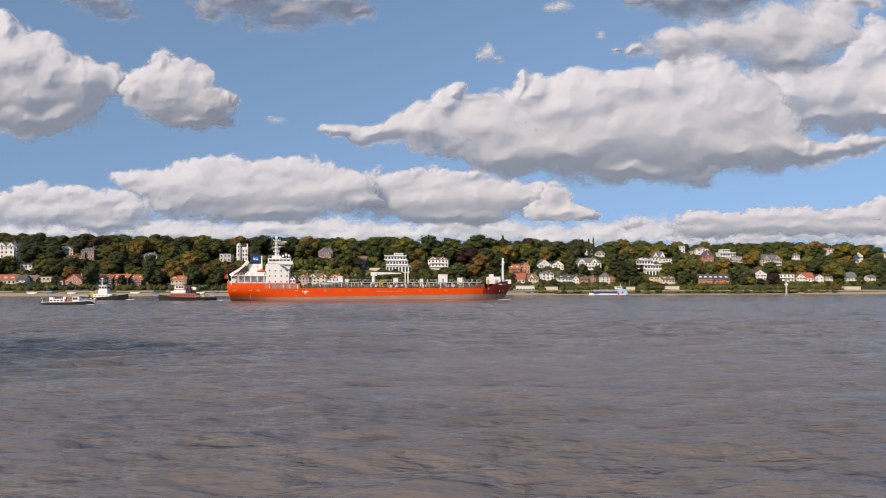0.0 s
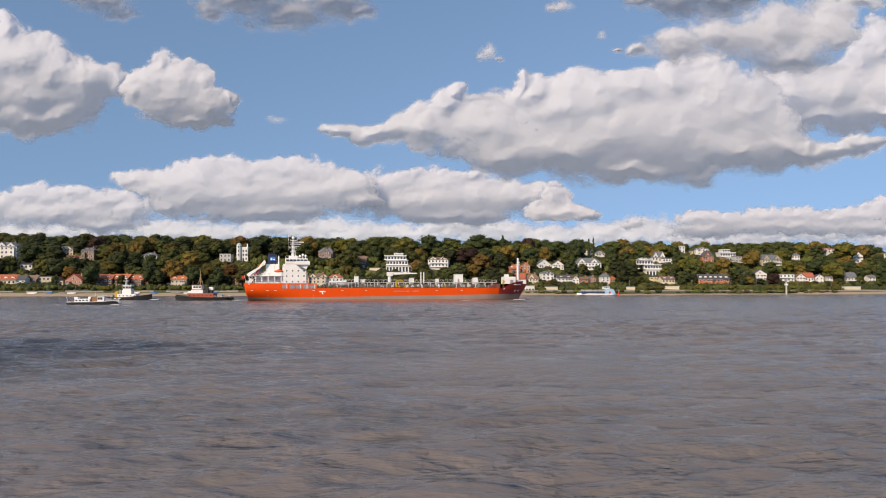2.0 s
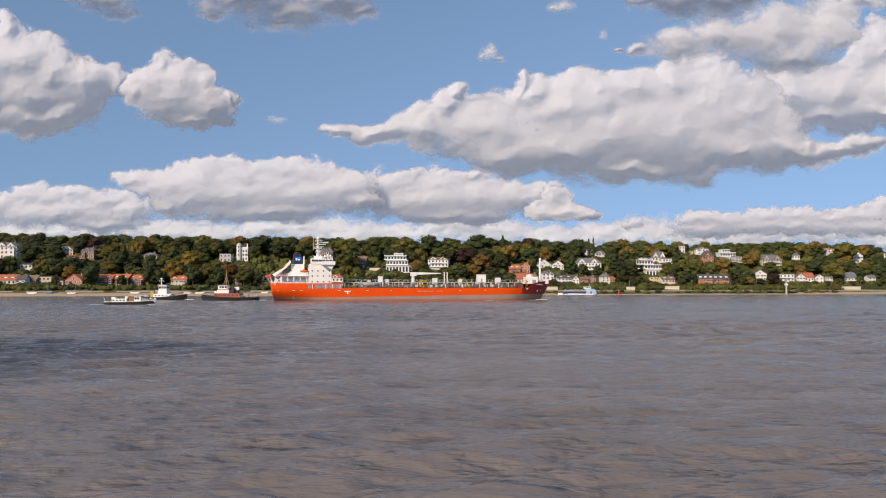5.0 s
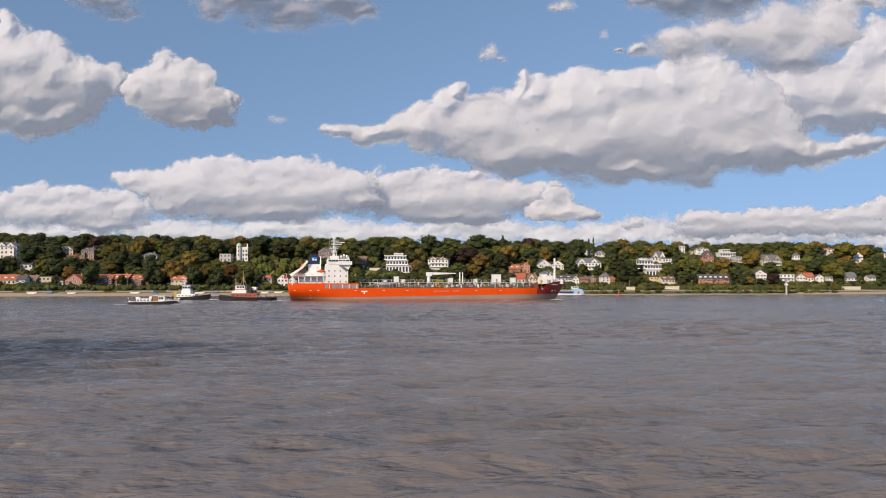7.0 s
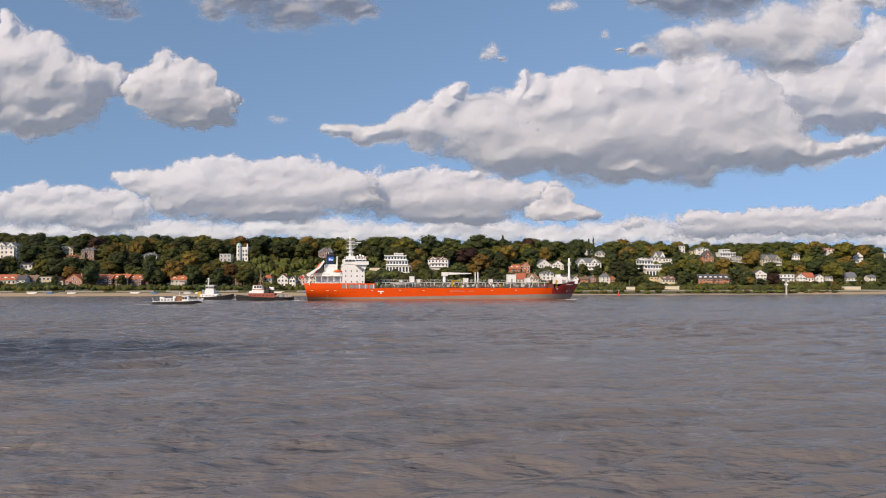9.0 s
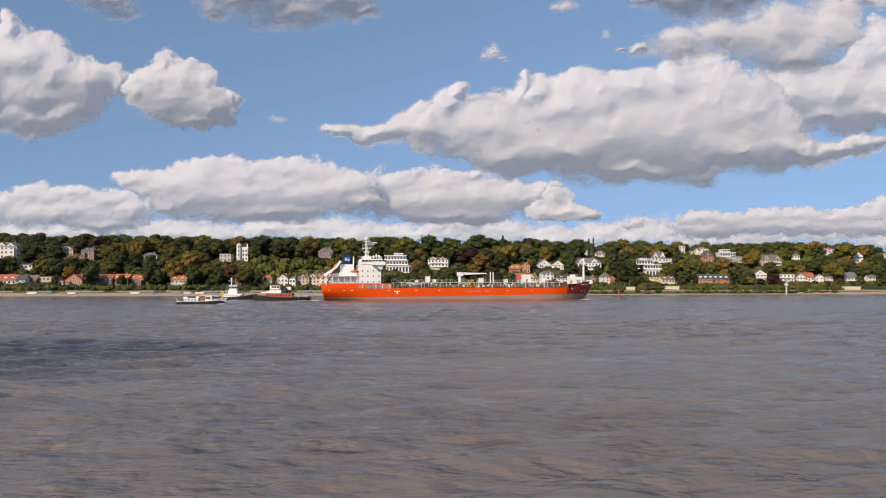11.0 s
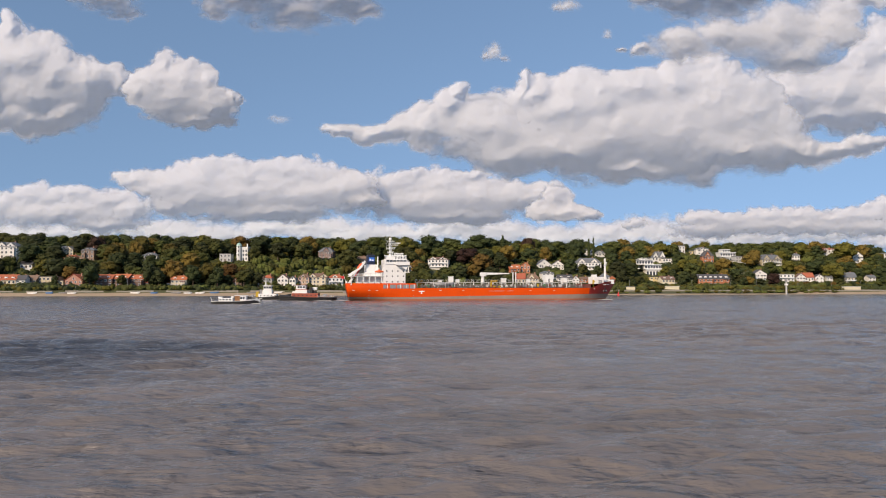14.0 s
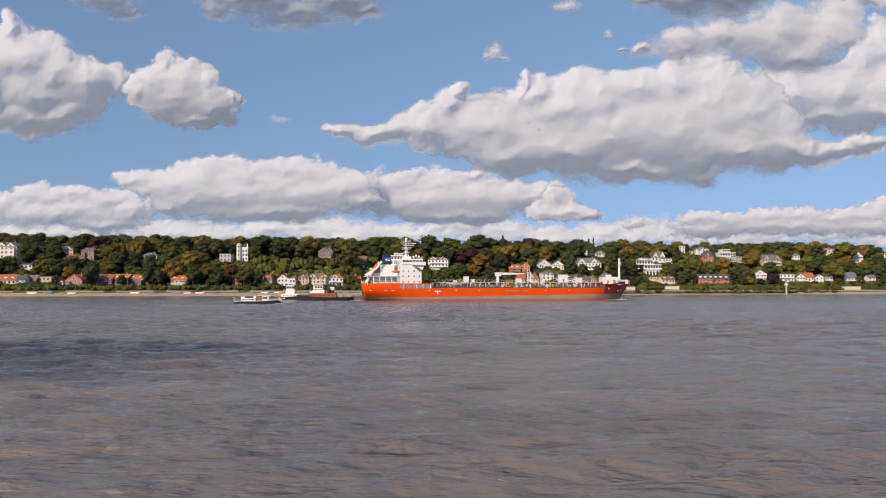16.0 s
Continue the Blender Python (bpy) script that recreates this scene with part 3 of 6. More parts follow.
def tree_kinds():
    for i in range(4):
        TREES["green%d" % i] = build_tree("tree", "tall broadleaf tree with a dense green crown", "green", 10 + i, 22, 17 - i % 2 * 2)
    for i in range(3):
        TREES["dark%d" % i] = build_tree("tree", "tall dark green broadleaf tree on the slope", "dark", 20 + i, 22, 16 - i)
    for i in range(2):
        TREES["olive%d" % i] = build_tree("tree", "broadleaf tree turning olive and yellow", "olive", 30 + i, 21, 16)
    for i in range(2):
        TREES["rust%d" % i] = build_tree("tree", "broadleaf tree in rust-brown autumn leaf", "rust", 40 + i, 21, 17)
    TREES["copper0"] = build_tree("tree", "dark purple copper beech tree", "copper", 50, 20, 18)
    TREES["poplar0"] = build_tree("poplar_tree", "slender dark poplar tree on the skyline", "dark", 60, 22, 5, "column", 500)
    TREES["cone0"] = build_tree("conifer_tree", "dark pointed conifer tree", "dark", 70, 20, 9, "cone", 600)
    for i in range(3):
        TREES["bush%d" % i] = build_tree("bush", "round green bush by the shore", ("green", "olive", "lime")[i], 80 + i, 4.5, 6.5, "bush", 320, "bushes along the shore")


def plant(kind, x, u, height, width, turn):
    """Notes a tree; it is set out later."""
    h0 = {"bush": 4.5, "popl": 22, "cone": 20, "copp": 20, "oliv": 21, "rust": 21}.get(kind[:4], 22)
    w0 = {"bush": 6.5, "popl": 5, "cone": 9, "copp": 18, "oliv": 16, "rust": 17}.get(kind[:4], 16)
    p = spot(x, u)
    PLANTED.append((kind, Matrix.Translation(p) @ Matrix.Rotation(turn, 4, "Z"), (width / w0, width / w0, height / h0), p.y))


PLANTED = []


def join_crowns(name, label, rows):
    """Trees too many to tell apart, as one mesh."""
    keys = sorted(LEAF)
    V, Fc, M = [], [], []
    base = 0
    for kind, m, s, _ in rows:
        me = [o for o in TREES[kind].children if o.name.startswith("crown")][0].data
        co = np.empty(len(me.vertices) * 3, np.float32)
        me.vertices.foreach_get("co", co)
        co = co.reshape(-1, 3) * np.array(s)
        r = np.array(m)
        V.append(co @ r[:3, :3].T + r[:3, 3])
        tri = np.empty(len(me.loops), np.int32)
        me.loops.foreach_get("vertex_index", tri)
        Fc.append(tri.reshape(-1, 3) + base)
        k = [q for q in keys if LEAF[q] == me.materials[0]][0]
        M.append(np.full(len(tri) // 3, keys.index(k), np.int32))
        base += len(co)
    me = bpy.data.meshes.new(name)
    me.from_pydata(np.concatenate(V), [], np.concatenate(Fc))
    for k in keys:
        me.materials.append(LEAF[k])
    me.polygons.foreach_set("material_index", np.concatenate(M))
    return tagged(new(name, me), label, "trees", kind="stuff")


def undergrowth(rng):
    """Low shrubs over the whole slope, as one mesh."""
    keys = ["green", "dark", "olive", "lime"]
    ico = B()
    bmesh.ops.create_icosphere(ico, subdivisions=1, radius=1.0)
    ball = np.array([v.co[:] for v in ico.verts])
    faces = np.array([[v.index for v in f.verts] for f in ico.faces])
    ico.free()
    V, Fc, M = [], [], []
    base = 0
    gen = np.random.default_rng(2)
    for _ in range(11500):
        x, u = rng.uniform(-440, 490), rng.uniform(17.5, 185)
        p = spot(x, u)
        h = rng.uniform(0.9, 2.6) * (2.6 if u > 142 else 1.0)
        if in_view_of(x, p.y, h, p.z + h * 0.9) or on_house(x, p.y, 0):
            continue
        w = h * rng.uniform(0.9, 1.6)
        k = 1 + gen.normal(0, 0.16, len(ball))[:, None]
        V.append(ball * k * (w, w, h) + (p.x, p.y, p.z + h * 0.3))
        Fc.append(faces + base)
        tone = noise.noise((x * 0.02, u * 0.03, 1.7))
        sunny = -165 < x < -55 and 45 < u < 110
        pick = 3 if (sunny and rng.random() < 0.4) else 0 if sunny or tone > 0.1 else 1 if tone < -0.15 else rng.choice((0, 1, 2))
        M.append(np.full(len(faces), pick, np.int32))
        base += len(ball)
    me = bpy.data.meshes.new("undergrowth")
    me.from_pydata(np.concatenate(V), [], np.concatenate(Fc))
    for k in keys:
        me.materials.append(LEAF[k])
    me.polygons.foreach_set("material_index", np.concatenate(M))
    tagged(new("undergrowth", me), "dense green shrubs covering the slope", "shrubs", kind="stuff")


def build_woods():
    rng = random.Random(11)
    tree_kinds()
    done = []
    named(done, rng)

    def attempt(kinds, x, u, h, w, gap):
        p = spot(x, u)
        if any((x - a) ** 2 + (p.y - b) ** 2 < (gap * (w + c) / 2) ** 2 for a, b, c in done):
            return False
        if on_house(x, p.y, w / 2) or in_view_of(x, p.y, w / 2, p.z + h):
            return False
        done.append((x, p.y, w))
        plant(rng.choice(kinds), x, u, h, w, rng.uniform(0, 6.28))
        return True

    mixed = ["green0", "green1", "green2", "green3", "dark0", "dark1", "dark2", "dark0", "dark1", "dark2", "olive0", "olive1", "rust0", "green1"]
    bushes = ["bush0", "bush1", "bush2", "bush2"]
    for u0, u1, n, hmin, hmax, gap in ((128, 150, 240, 14, 19, 0.62), (150, 190, 300, 12, 17, 0.60), (98, 126, 260, 13, 19, 0.60), (72, 98, 280, 12, 18, 0.60), (50, 72, 280, 10, 17, 0.60), (31, 52, 320, 5, 10, 0.58)):
        for _ in range(n):
            x, u = rng.uniform(-420, 480), rng.uniform(u0, u1)
            h = rng.uniform(hmin, hmax)
            meadow = -160 < x < -60 and 45 < u < 104
            for k in (1.0, 0.75, 0.5):
                if meadow and k > 0.6:
                    continue
                if attempt(mixed if k > 0.6 else bushes, x, u, h * k, h * rng.uniform(0.80, 1.12) * k ** 0.7, gap):
                    break
    for _ in range(420):
        h = rng.uniform(2.0, 4.6)
        attempt(bushes, rng.uniform(-400, 470), rng.uniform(18, 29), h, h * rng.uniform(1.3, 2.2), 0.55)
    for _ in range(150):
        h = rng.uniform(1.6, 3.6)
        attempt(bushes, rng.uniform(62, 330), rng.uniform(5.5, 13), h, h * rng.uniform(1.3, 2.4), 0.80)
    tall = sorted((r for r in PLANTED if r[0][:4] != "bush"), key=lambda r: r[3])
    low = sorted((r for r in PLANTED if r[0][:4] == "bush"), key=lambda r: r[3])
    for rows in (tall, low):
        for kind, m, s, _ in rows[:285]:
            copy_thing(TREES[kind], m).scale = s
    join_crowns("woodland", "dense mixed woodland on the hilltop in early autumn", tall[285:])
    join_crowns("hedges", "green bushes between the houses", low[285:])
    undergrowth(rng)
    for key in TREES:
        for o in (*TREES[key].children_recursive, TREES[key]):
            bpy.data.objects.remove(o)


LANDMARK_TREES = (
    ("rust0", -200, 45, 20, 18),
    ("olive1", -175, 42, 18, 14),
    ("rust0", -161, 50, 17, 15),
    ("dark0", -212, 42, 15, 12),
    ("dark1", -184, 44, 15, 11),
    ("dark2", -146, 44, 14, 10),
    ("copper0", 22, 95, 16, 22),
    ("rust1", 33, 75, 18, 19),
    ("green0", -78, 85, 18, 19),
    ("rust0", -120, 136, 20, 20),
    ("olive0", -90, 136, 17, 17),
    ("dark1", -132, 125, 19, 18),
    ("copper0", 81, 140, 20, 15),
    ("rust0", 94, 112, 16, 12),
)
SLOPE_TREES = (
    ("poplar0", 141, 140, 20, 4),
    ("poplar0", 146, 142, 21, 4),
    ("rust1", 172, 110, 18, 17),
    ("green1", 163, 130, 19, 23),
    ("green2", 308, 132, 19, 25),
    ("green3", 329, 134, 19, 26),
    ("olive1", 407, 122, 22, 23),
    ("rust0", 432, 130, 17, 15),
    ("copper0", 285, 38, 12, 12),
    ("olive0", 356, 60, 18, 20),
    ("dark0", 345, 75, 15, 21),
    ("rust1", 288, 90, 16, 16),
)
SKYLINE_TREES = (
    ("rust0", 256, 80, 15, 15),
    ("dark0", 219, 100, 13, 12),
    ("rust0", 197, 126, 15, 14),
    ("olive0", 212, 132, 16, 20),
    ("dark0", -338, 132, 16, 20),
    ("dark1", -324, 127, 14, 18),
    ("green1", -304, 80, 15, 17),
    ("dark2", -308, 138, 17, 12),
    ("copper0", -289, 130, 17, 16),
    ("olive1", -252, 122, 18, 20),
    ("dark0", -285, 60, 17, 20),
    ("dark1", -273, 128, 11, 14),
    ("green3", -237, 125, 15, 17),
    ("dark2", -221, 130, 16, 21),
)
HILLTOP_TREES = (
    ("green0", -198, 130, 16, 20),
    ("rust0", -177, 135, 18, 18),
    ("dark0", -159, 132, 19, 23),
    ("dark1", -75, 125, 17, 20),
    ("green2", -60, 130, 20, 22),
    ("olive0", -35, 128, 19, 22),
    ("dark0", -12, 132, 22, 23),
    ("green1", 8, 130, 19, 23),
    ("dark2", 33, 132, 22, 25),
    ("cone0", 56, 135, 22, 14),
    ("green3", 107, 132, 18, 21),
    ("dark0", 126, 128, 17, 18),
)
SHORE_TREES = (
    ("dark0", -212, 33, 18, 11),
    ("dark1", -205, 32, 14, 11),
    ("dark2", -182, 33, 16, 12),
    ("dark0", -165, 32, 16, 12),
    ("green1", -147, 33, 14, 13),
    ("dark1", -137, 33, 12, 9),
    ("dark2", -273, 33, 9, 6),
    ("dark0", -250, 31, 17, 12),
    ("green3", -229, 31, 10, 8),
    ("dark1", -318, 88, 20, 20),
    ("dark2", -302, 92, 18, 17),
    ("dark0", -276, 62, 18, 15),
    ("olive0", -258, 88, 20, 17),
    ("dark1", -247, 70, 19, 17),
    ("rust1", -246, 98, 19, 12),
    ("dark2", -225, 72, 17, 14),
    ("dark1", -63, 40, 11, 10),
    ("dark2", 76, 60, 8, 6),
    ("green1", 121, 72, 12, 9),
    ("dark0", 134, 70, 11, 8),
    ("dark1", 108, 70, 9, 9),
    ("green0", 300, 74, 13, 13),
    ("dark0", 148, 40, 14, 10),
    ("dark1", 204, 40, 13, 12),
)


def named(done, rng):
    for row in (*LANDMARK_TREES, *SLOPE_TREES, *SKYLINE_TREES, *HILLTOP_TREES, *SHORE_TREES):
        kind, x, u, h, w = row
        done.append((x, spot(x, u).y, w))
        plant(kind, x, u, h, w, rng.uniform(0, 6.28))


# ---- houses ----
WALLS = {
    "white": mat("white_plaster", (0.74, 0.72, 0.68), 0.8, other=(0.62, 0.60, 0.56), scale=0.25, per=0.06),
    "cream": mat("cream_plaster", (0.66, 0.58, 0.42), 0.8, other=(0.56, 0.49, 0.36), scale=0.25, per=0.06),
    "buff": mat("buff_plaster", (0.50, 0.42, 0.28), 0.8, scale=0.25),
    "brown": mat("brown_brick", (0.26, 0.17, 0.12), 0.85, scale=0.3, fine=12),
    "brick": mat("red_brick", (0.32, 0.13, 0.09), 0.85, other=(0.40, 0.24, 0.18), scale=0.3, fine=12),
    "brick2": mat("purple_brown_brick", (0.27, 0.17, 0.14), 0.85, scale=0.3, fine=12),
    "darkbrick": mat("dark_brick", (0.15, 0.085, 0.065), 0.85, scale=0.3, fine=12),
    "orangebrick": mat("orange_brick", (0.46, 0.17, 0.08), 0.85, scale=0.3, fine=12),
    "ochre": mat("ochre_plaster", (0.58, 0.33, 0.16), 0.8, scale=0.25),
    "grey": mat("grey_plaster", (0.48, 0.48, 0.46), 0.8, scale=0.25),
    "timber": mat("dark_timber", (0.07, 0.05, 0.04), 0.8, other=(0.12, 0.09, 0.07), scale=0.4),
    "pink": mat("pink_plaster", (0.55, 0.38, 0.30), 0.8, scale=0.25),
    "yellow": mat("yellow_plaster", (0.66, 0.50, 0.24), 0.8, scale=0.25),
}
ROOFS = {
    "slate": mat("grey_slate", (0.17, 0.18, 0.19), 0.6, other=(0.11, 0.12, 0.13), scale=0.5, fine=9),
    "dark": mat("dark_roof_tiles", (0.06, 0.06, 0.065), 0.6, other=(0.09, 0.085, 0.085), scale=0.5, fine=9),
    "orange": mat("orange_roof_tiles", (0.46, 0.14, 0.06), 0.75, other=(0.34, 0.10, 0.05), scale=0.5, fine=9, per=0.12),
    "brownroof": mat("brown_roof_tiles", (0.20, 0.125, 0.09), 0.75, other=(0.14, 0.09, 0.065), scale=0.5, fine=9, per=0.12),
}
SHARED = {}


def shared_part(key, name, make, material, parent, loc, label=""):
    """A part whose mesh is built once and used again."""
    if key not in SHARED:
        ob = part(name, make(), material, parent, label)
        SHARED[key] = ob.data
    else:
        ob = tagged(new(name, SHARED[key]), label)
        ob.parent = parent
    ob.location = loc
    return ob


def window(parent, x, y, z, w=1.2, h=1.5):
    f = shared_part(("win", w, h), "window", lambda: box(B(), -w / 2 - 0.14, w / 2 + 0.14, -0.08, 0.05, -0.14, h + 0.14), WHITE, parent, (x, y, z))
    shared_part(("pane", w, h), "pane", lambda: box(B(), -w / 2, w / 2, -0.12, 0.0, 0, h), GLASS, f, (0, 0, 0))


def roof_mesh(kind, w, d, h, over=0.5):
    """A roof with eaves and thickness over a w by d plan, front at y = 0."""
    bm = B()
    a, b, y0, y1 = -w / 2 - over, w / 2 + over, -over, d + over
    if kind == "flat":
        box(bm, a + 0.2, b - 0.2, y0 + 0.2, y1 - 0.2, 0, max(0.35, h * 0.5), 0.05)
        return bm
    if kind == "front":
        pts = [(a, -0.1), (0, h), (b, -0.1), (b, 0.18), (0, h + 0.32), (a, 0.18)]
        prism(bm, pts, y0, y1)
        return bm
    if kind == "gable":
        mid = (y0 + y1) / 2
        outline = [(y0, -0.1), (mid, h), (y1, -0.1), (y1, 0.18), (mid, h + 0.32), (y0, 0.18)]
        va = [bm.verts.new((a, y, z)) for y, z in outline]
        vb = [bm.verts.new((b, y, z)) for y, z in outline]
        bm.faces.new(va), bm.faces.new(vb[::-1])
        for i in range(6):
            j = (i + 1) % 6
            bm.faces.new((va[i], vb[i], vb[j], va[j]))
        bmesh.ops.recalc_face_normals(bm, faces=bm.faces)
        return bm
    ins = min((b - a), (y1 - y0)) * 0.38
    low = [bm.verts.new(c) for c in ((a, y0, -0.1), (b, y0, -0.1), (b, y1, -0.1), (a, y1, -0.1))]
    eave = [bm.verts.new(c) for c in ((a, y0, 0.15), (b, y0, 0.15), (b, y1, 0.15), (a, y1, 0.15))]
    top = [bm.verts.new(c) for c in ((a + ins, y0 + ins, h), (b - ins, y0 + ins, h), (b - ins, y1 - ins, h), (a + ins, y1 - ins, h))]
    for r0, r1 in ((low, eave), (eave, top)):
        for i in range(4):
            j = (i + 1) % 4
            bm.faces.new((r0[i], r0[j], r1[j], r1[i]))
    bm.faces.new(top), bm.faces.new(low[::-1])
    return bm


HOUSE_RNG = random.Random(5)


def house(label, x, u, w, d, wh, rh, wall, roof, kind, storeys, extra):
    """A detached house, its front towards the river."""
    p = spot(x, u)
    SIGHTS.append((p.x, p.y, w * 0.42, p.z + wh * 0.45))
    turn = HOUSE_RNG.uniform(-9, 9)
    root = thing("house", label, "house", Matrix.Translation(p) @ pose(0, 0, 0, 0, 0, turn), "houses on the river bank")
    bm = B()
    if extra == "front" and kind == "gable":
        prism(bm, [(-w / 2, -4), (w / 2, -4), (w / 2, wh), (0, wh + rh - 0.15), (-w / 2, wh)], 0, d)
    else:
        box(bm, -w / 2, w / 2, 0, d, -4, wh)
        if kind == "gable":
            vs = []
            for sx in (-w / 2, w / 2):
                vs.append([bm.verts.new((sx, 0.05, wh)), bm.verts.new((sx, d - 0.05, wh)), bm.verts.new((sx, d / 2, wh + rh - 0.2))])
            bm.faces.new(vs[0]), bm.faces.new(vs[1])
    body = part("wall", bm, WALLS[wall], root)
    shape = "front" if (extra == "front" and kind == "gable") else kind
    r = part("roof", roof_mesh(shape, w, d, rh), ROOFS[roof], root)
    r.location = (0, 0, wh)
    if kind != "flat":
        part("chimney", box(B(), w * 0.18, w * 0.18 + 0.8, d * 0.5, d * 0.5 + 0.8, wh + rh * 0.4, wh + rh + 1.0, 0.04), WALLS["brick"], r).location = (0, 0, -wh)
    if wall == "timber":
        for i in range(6):
            xx = -w / 2 + (i + 0.5) * w / 6
            part("timber_panel", box(B(), xx - 0.35, xx + 0.35, -0.05, 0.1, wh * 0.55, wh * 0.9), WHITE, body, "white plaster panel between timbers")
    bays = max(2, round(w / 3.0))
    st = max(1, min(storeys, round(wh / 2.4)))
    fh = min(3.2, wh / st)
    for s in range(st):
        for i in range(bays):
            xx = -w / 2 + (i + 0.5) * w / bays
            z = wh - (st - s) * fh + fh * 0.28
            if s == 0 and i == bays // 2 and z > 0.2:
                door = part("door", box(B(), xx - 0.55, xx + 0.55, -0.1, 0.05, max(0, z - 0.8), z + fh * 0.42), WALLS["timber"], body)
                continue
            window(body, xx, 0, max(0.15, z), 1.3, round(fh * 0.5, 1))
    if w > 9 and kind != "flat" and extra != "balcony":
        side = HOUSE_RNG.choice((-1, 1))
        x0, x1 = sorted((side * w * 0.16, side * w * 0.42))
        top = wh * HOUSE_RNG.uniform(0.7, 0.95)
        bay = part("bay", box(B(), x0, x1, -1.6, 0.2, -4, top), WALLS[wall], body)
        part("bay_roof", box(B(), x0 - 0.25, x1 + 0.25, -1.9, 0.1, top, top + 0.3, 0.04), ROOFS[roof], bay)
        for s in range(st):
            window(bay, (x0 + x1) / 2, -1.6, max(0.15, wh - (st - s) * fh + fh * 0.28), 1.3, round(fh * 0.5, 1))
    if HOUSE_RNG.random() < 0.3 and w > 8:
        side = HOUSE_RNG.choice((-1, 1))
        x0, x1 = sorted((side * w * 0.5, side * (w * 0.5 + 3.2)))
        wing = part("wing", box(B(), x0, x1, 1.5, d * 0.8, -4, wh * 0.55), WALLS[wall], root)
        part("wing_roof", box(B(), x0 - 0.25, x1 + 0.25, 1.2, d * 0.8 + 0.2, wh * 0.55, wh * 0.55 + 0.35, 0.05), ROOFS[roof], wing)
        window(wing, (x0 + x1) / 2, 1.5, wh * 0.2, 1.3, 1.4)
    if kind == "hip" and w > 8:
        n = 2 if w > 13 else 1
        for i in range(n):
            xx = (i + 0.5) * w / n - w / 2 + HOUSE_RNG.uniform(-0.8, 0.8)
            g = min(3.2, w * 0.2)
            top = wh + rh * HOUSE_RNG.uniform(0.75, 0.95)
            gab = part("gable", prism(B(), [(xx - g, wh - 0.2), (xx + g, wh - 0.2), (xx + g, wh + 0.5), (xx, top), (xx - g, wh + 0.5)], -0.35, d * 0.42), WALLS[wall], r, "front gable in the roof")
            gab.location = (0, 0, -wh)
            part("gable_roof", prism(B(), [(xx - g - 0.4, wh + 0.35), (xx, top + 0.1), (xx + g + 0.4, wh + 0.35), (xx + g + 0.4, wh + 0.62), (xx, top + 0.4), (xx - g - 0.4, wh + 0.62)], -0.7, d * 0.45), ROOFS[roof], gab)
            window(gab, xx, -0.35, wh + 0.25, 1.1, 1.1)
    if extra == "front":
        window(body, 0, 0, wh + rh * 0.15, 1.0, 1.2)
    if extra == "dormer":
        n = max(2, round(w / 5))
        for i in range(n):
            xx = -w / 2 + (i + 0.5) * w / n
            dm = part("dormer", box(B(), xx - 0.9, xx + 0.9, d * 0.10, d * 0.45, wh + 0.3, wh + max(1.5, rh * 0.62)), WHITE, r, "white dormer")
            dm.location = (0, 0, -wh)
            window(dm, xx, d * 0.10, wh + 0.55, 1.0, 0.8)
    if extra == "balcony":
        for s in range(1, st + 1):
            z = wh - (st - s + 1) * fh
            if z < 0.5:
                continue
            bal = part("balcony", box(B(), -w * 0.42, w * 0.42, -1.5, 0.0, z - 0.1, z + 0.12, 0.03), WHITE, body)
            part("balustrade", box(B(), -w * 0.42, w * 0.42, -1.52, -1.42, z + 0.12, z + 0.95), WHITE, bal)
            for sx in (-1, 1):
                part("column", tube(B(), (sx * w * 0.4, -1.35, max(-1, z - fh)), (sx * w * 0.4, -1.35, z - 0.1), 0.14), WHITE, bal)
    return root


def tower_house():
    """White villa with a round corner tower under a green copper dome."""
    p = spot(-169.2, 110.5)
    SIGHTS.append((p.x, p.y, 6, p.z + 0.8))
    copper = mat("green_copper", (0.25, 0.42, 0.36), 0.5, other=(0.32, 0.50, 0.42), scale=0.6)
    root = thing("house", "white villa with a corner tower under a green copper dome", "house", Matrix.Translation(p), "houses on the river bank")
    body = part("wall", box(B(), -4.2, 5.2, 0, 9, -4, 11.8, 0.05), WALLS["white"], root)
    part("parapet", box(B(), -4.5, 5.5, -0.3, 9.3, 11.8, 12.4, 0.05), WHITE, body)
    part("chimney", box(B(), 3.6, 4.5, 2, 3, 12.4, 15.2, 0.05), WHITE, body)
    tower = part("tower", tube(B(), (-2.2, -0.2, -4), (-2.2, -0.2, 13.4), 2.1, sides=12), WALLS["white"], root)
    bm = B()
    bmesh.ops.create_uvsphere(bm, u_segments=14, v_segments=8, radius=2.25, matrix=Matrix.Translation((-2.2, -0.2, 13.4)) @ Matrix.Diagonal((1, 1, 1.05, 1)))
    tube(bm, (-2.2, -0.2, 15.4), (-2.2, -0.2, 17.0), 0.35, 0.08)
    part("dome", bm, copper, tower, "green copper dome", True)
    for z in (3.4, 6.8, 10.2, 13.1):
        part("cornice", tube(B(), (-2.2, -0.2, z), (-2.2, -0.2, z + 0.35), 2.32, sides=14), WHITE, tower)
        if z < 11:
            part("ledge", box(B(), -4.45, 5.45, -0.25, 9.2, z, z + 0.3, 0.04), WHITE, body)
    for s in range(4):
        if s:
            window(tower, -2.2, -2.3, 1.6 + s * 3.3, 0.9, 1.5)
        for xx in (1.4, 3.7):
            if s < 3:
                window(body, xx, 0, 1.6 + s * 3.3, 1.2, 1.7)


